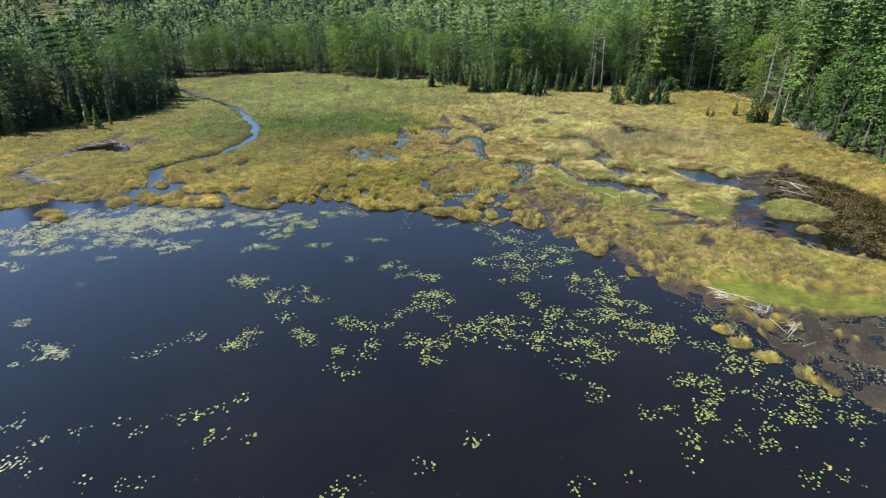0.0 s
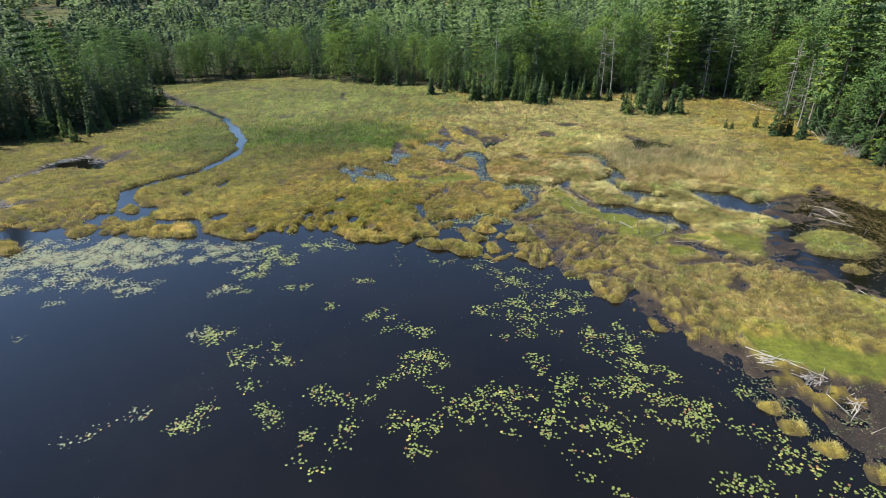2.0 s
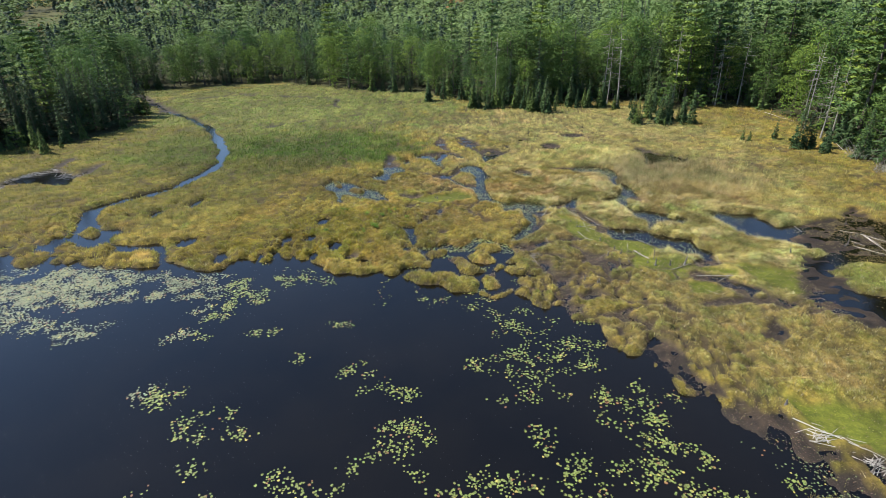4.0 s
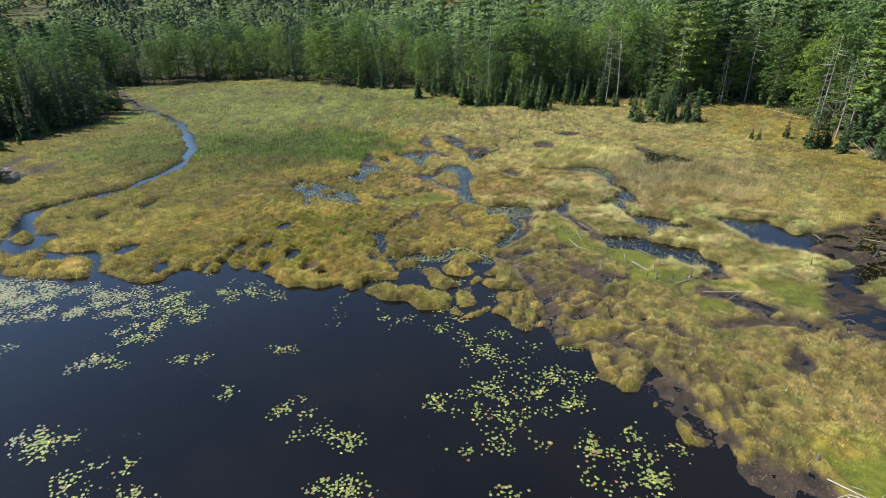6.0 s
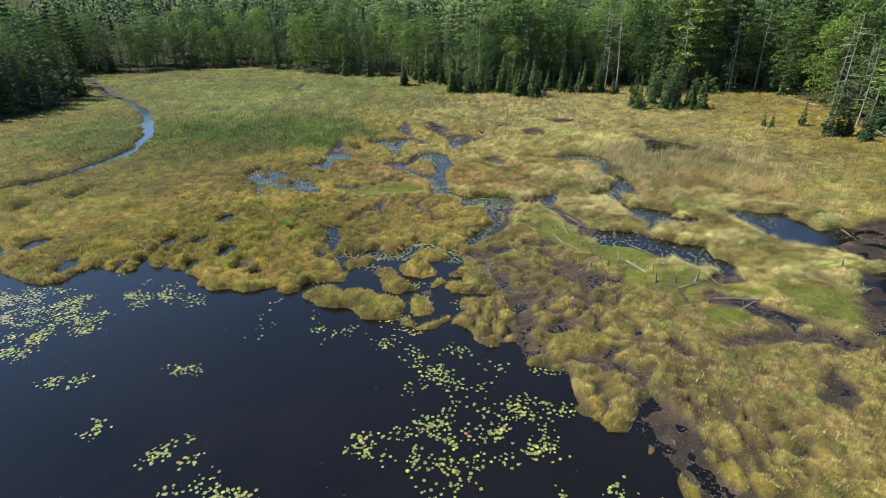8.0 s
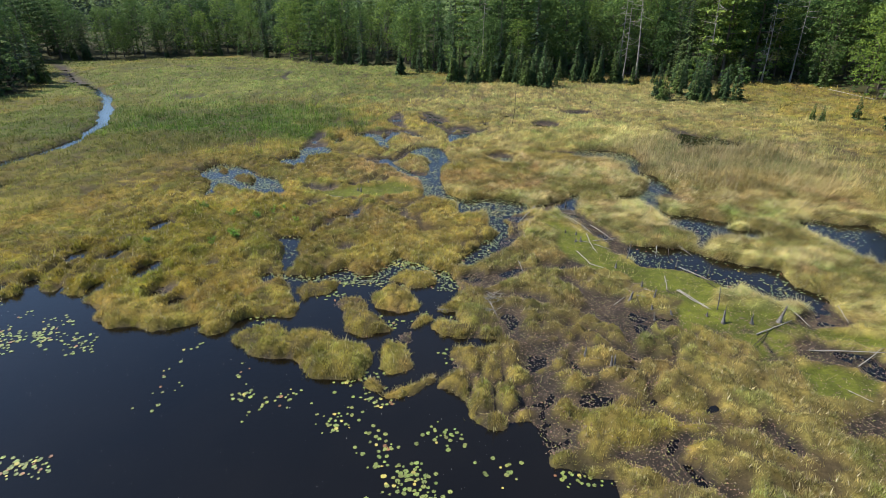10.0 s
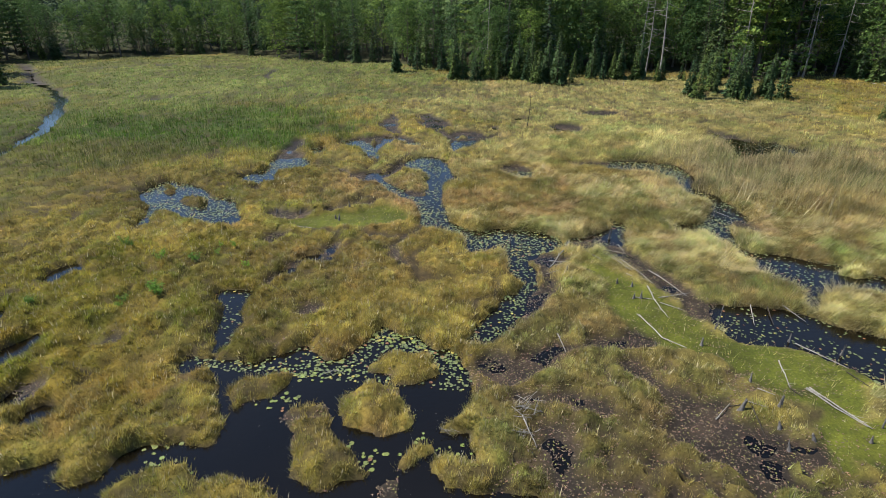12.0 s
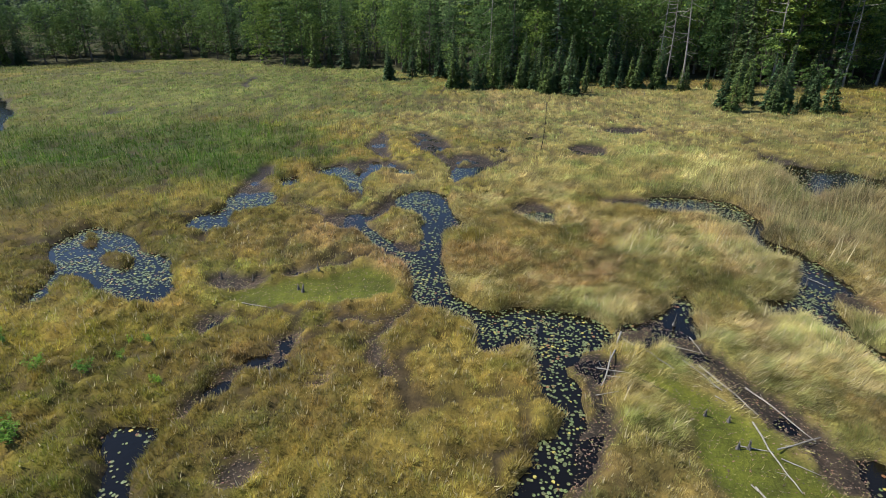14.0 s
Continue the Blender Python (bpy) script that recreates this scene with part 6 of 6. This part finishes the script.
def stumps():
    rng = np.random.default_rng(51)
    for i, (x, y, h) in enumerate(STUMPS_RUN + STUMPS_SHORE):
        h = max(0.28, 0.85 * h)
        ob = part("tree_stump", jagged_stump(600 + i, h, 0.05 + 0.065 * h))
        ob.matrix_basis = pose(x, y, max(ground_z(x, y), -0.05), 0, 0, rng.uniform(0, 360))
        tagged(ob, "splintered grey tree stump standing in the marsh", "stump", "drowned stumps")


def lie(points, rng, radius, lift=0.04):
    """A log's axis, resting on the ground or the water."""
    p = np.array([(x, y, max(ground_z(x, y), 0.0) + radius * 0.6 + lift) for x, y in points])
    t, s = np.linspace(0, 1, 7), np.linspace(0, 1, len(p))
    q = np.stack([np.interp(t, s, p[:, k]) for k in range(3)], -1)
    q[:, 2] += max(0.0, max(ground_z(a, b) + 0.5 * radius - c for a, b, c in q))
    long = np.linalg.norm(p[-1] - p[0])
    q[1:-1] += rng.normal(0, 0.006 * long, (5, 3)) * (1, 1, 0.3)
    return q


def logs():
    rng = np.random.default_rng(52)
    for group, mat, label in ((RUN_LOGS, DEAD, "bleached fallen log lying across the mud"), (FLAT_LOGS + SLOUGH_LOGS, DEAD, "pale fallen log on the mossy flat"), (SHORE_LOGS, BLEACHED, "bleached driftwood log by the shore")):
        for points in group:
            long = math.dist(points[0], points[-1])
            r = (0.017 + 0.0058 * min(long, 5) * rng.uniform(0.7, 1.3)) * (0.75 if group is SHORE_LOGS else 1.0)
            dark = rng.random() < 0.18
            axis_ = lie(points, rng, r)
            thing = part("fallen_log", tube_mesh("fallen_log", [(axis_, r * np.linspace(1.1, 0.55, 7))], CHARRED if dark else mat, 7))
            tagged(thing, "dark waterlogged fallen log" if dark else label, "log", "fallen logs")
            if long > 1.2:
                for _ in range(rng.integers(1, 4)):
                    k = rng.integers(1, 6)
                    way = rng.normal(size=3) * (1, 1, 0.3)
                    end = axis_[k] + way / np.linalg.norm(way) * rng.uniform(0.2, 0.55)
                    end[2] = max(end[2], axis_[k][2] - 0.05)
                    part("branch_stub", tube_mesh("branch_stub", [(limb(axis_[k], end, 0.02, rng), r * np.linspace(0.4, 0.15, 4))], CHARRED if dark else mat, 5), thing)


def stick_pile(x, y, n, spread, seed, mat=BLEACHED):
    rng = np.random.default_rng(seed)
    base = max(ground_z(x, y), 0)
    thing = new("stick_pile")
    thing.matrix_basis = pose(x, y, base)
    for k in range(n):
        a, long = rng.normal(0.3, 0.7), rng.uniform(0.35, 1.0) * spread
        c = np.array([*rng.normal(0, 0.3 * spread, 2), 0.03 + 0.25 * rng.random() * (1 - k / n)])
        d = np.array([np.cos(a), np.sin(a), rng.normal(0, 0.12)]) * long / 2
        p = np.stack([c - d, c + rng.normal(0, 0.02, 3), c + d])
        p[:, 2] = np.maximum(p[:, 2], 0.01)
        part("stick", tube_mesh("stick", [(p, np.array((0.024, 0.022, 0.015)) * rng.uniform(0.7, 1.3) * min(1.0, spread / 1.6))], mat, 5), thing)
    return tagged(thing, "heap of bleached beaver-cut sticks", "stick pile", "stick piles")


def poles():
    for (x, y), h, r, tilt, mat, name, label in (
            ((18.6, 126.6), 4.90, 0.045, 4, CHARRED, "pole", "tall thin dark pole leaning in the sedge"),
            ((-28.7, 150.2), 1.68, 0.033, 22, CHARRED, "pole", "thin leaning pole in the far meadow"),
            ((33.2, 141.5), 0.77, 0.099, 2, CHARRED, "post", "short dark post in the sedge"),
            ((38.1, 155.1), 0.91, 0.066, 3, DEAD, "post", "short pale post near the young spruces"),
            ((23.1, 82.9), 1.54, 0.039, 5, STUMP, "pole", "grey dead sapling standing in the channel"),
            ((26.9, 76.3), 1.75, 0.039, -5, STUMP, "pole", "grey dead sapling on the mossy flat")):
        rng = np.random.default_rng(int(x * 10 + 500))
        t = np.linspace(0, 1, 6)
        p = np.stack([0.02 * h * np.sin(t * 4), 0.02 * h * np.cos(t * 3), t * h - 0.1], -1)
        ob = part(name, tube_mesh(name, [(p, r * (1 - 0.5 * t))], mat, 6))
        ob.matrix_basis = pose(x, y, max(ground_z(x, y), 0), 0, tilt, 0)
        tagged(ob, label, name)


def shrub(seed, high):
    rng = np.random.default_rng(seed)
    thing = new("marsh_shrub")
    runs, cs = [], []
    for _ in range(7):
        a, long = rng.uniform(0, 6.28), high * rng.uniform(0.6, 1.0)
        tip = np.array([np.cos(a) * long * 0.5, np.sin(a) * long * 0.5, long * 0.85])
        runs.append((limb((0, 0, -0.03), tip, -0.04, rng), np.linspace(0.012, 0.004, 4)))
        t = rng.uniform(0.3, 1.05, (26, 1))
        cs.append(tip * t + rng.normal(0, 0.10 * high, (26, 3)))
    part("stems", tube_mesh("stems", runs, BARK, 4), thing)
    c = np.concatenate(cs)
    v, q = leaves(c, rng.normal(size=c.shape) * 0.5 + (0, 0, 1), np.full(len(c), 0.085 * high), rng, 1.6)
    part("foliage", mesh_of("foliage", v, [q], SHRUB), thing)
    return thing


def shrubs():
    rng = np.random.default_rng(53)
    first = [shrub(700, 1.1), shrub(701, 0.85)]
    seen = set()
    for i, (x, y) in enumerate(SHRUBS + [(x + rng.normal(0, 0.7), y + rng.normal(0, 0.7)) for x, y in SHRUBS[1:6]]):
        f = first[i % 2]
        m = pose(x, y, ground_z(x, y), 0, 0, rng.uniform(0, 360)) @ Matrix.Scale(rng.uniform(0.45, 0.85), 4)
        ob = f
        if f.name in seen:
            ob = copy_thing(f, m)
        seen.add(f.name)
        ob.matrix_basis = m
        tagged(ob, "small bright green leafy shrub among the sedge", "shrub", "marsh shrubs")


def dead_brush(x, y, high, seed):
    rng = np.random.default_rng(seed)
    thing = new("dead_brush")
    thing.matrix_basis = pose(x, y, ground_z(x, y))
    for _ in range(46):
        a, long = rng.uniform(0, 6.28), high * rng.uniform(0.5, 1.1)
        base = np.array([*rng.normal(0, high * 0.22, 2), 0.0])
        tip = base + (np.cos(a) * long * 0.55, np.sin(a) * long * 0.55, long * rng.uniform(0.3, 0.9))
        part("twig", tube_mesh("twig", [(limb(base, tip, -0.2, rng), np.linspace(0.035, 0.008, 4))], DEAD, 4), thing)
    return tagged(thing, "tangle of bare grey dead branches by the wood", "brush", "dead brush")


stumps()
logs()
stick_pile(12.9, 77.0, 26, 1.0, 801, DEAD)
stick_pile(12.6, 75.6, 10, 0.9, 802, DEAD)
stick_pile(9.7, 76.0, 8, 0.7, 803, DEAD)
stick_pile(31.7, 45.8, 24, 1.7, 804)
stick_pile(28.9, 48.0, 18, 1.6, 806)
stick_pile(32.8, 42.3, 16, 1.6, 807)
for k, (x, y) in enumerate(DAM[:7] + [(-75.9, 99.5), (-72.0, 114.0), (-71.5, 92.3), (-69.0, 89.6), (-66.7, 88.3), (-66.5, 112.4), (-64.5, 112.0)]):
    stick_pile(x, y, 16, 2.4, 820 + k)
stick_pile(4.2, 79.8, 6, 0.7, 805, DEAD)
poles()
shrubs()
dead_brush(77.0, 115.4, 4.2, 811)
dead_brush(75.6, 106.4, 2.9, 812)
dead_brush(-67.9, 87.1, 2.1, 813)
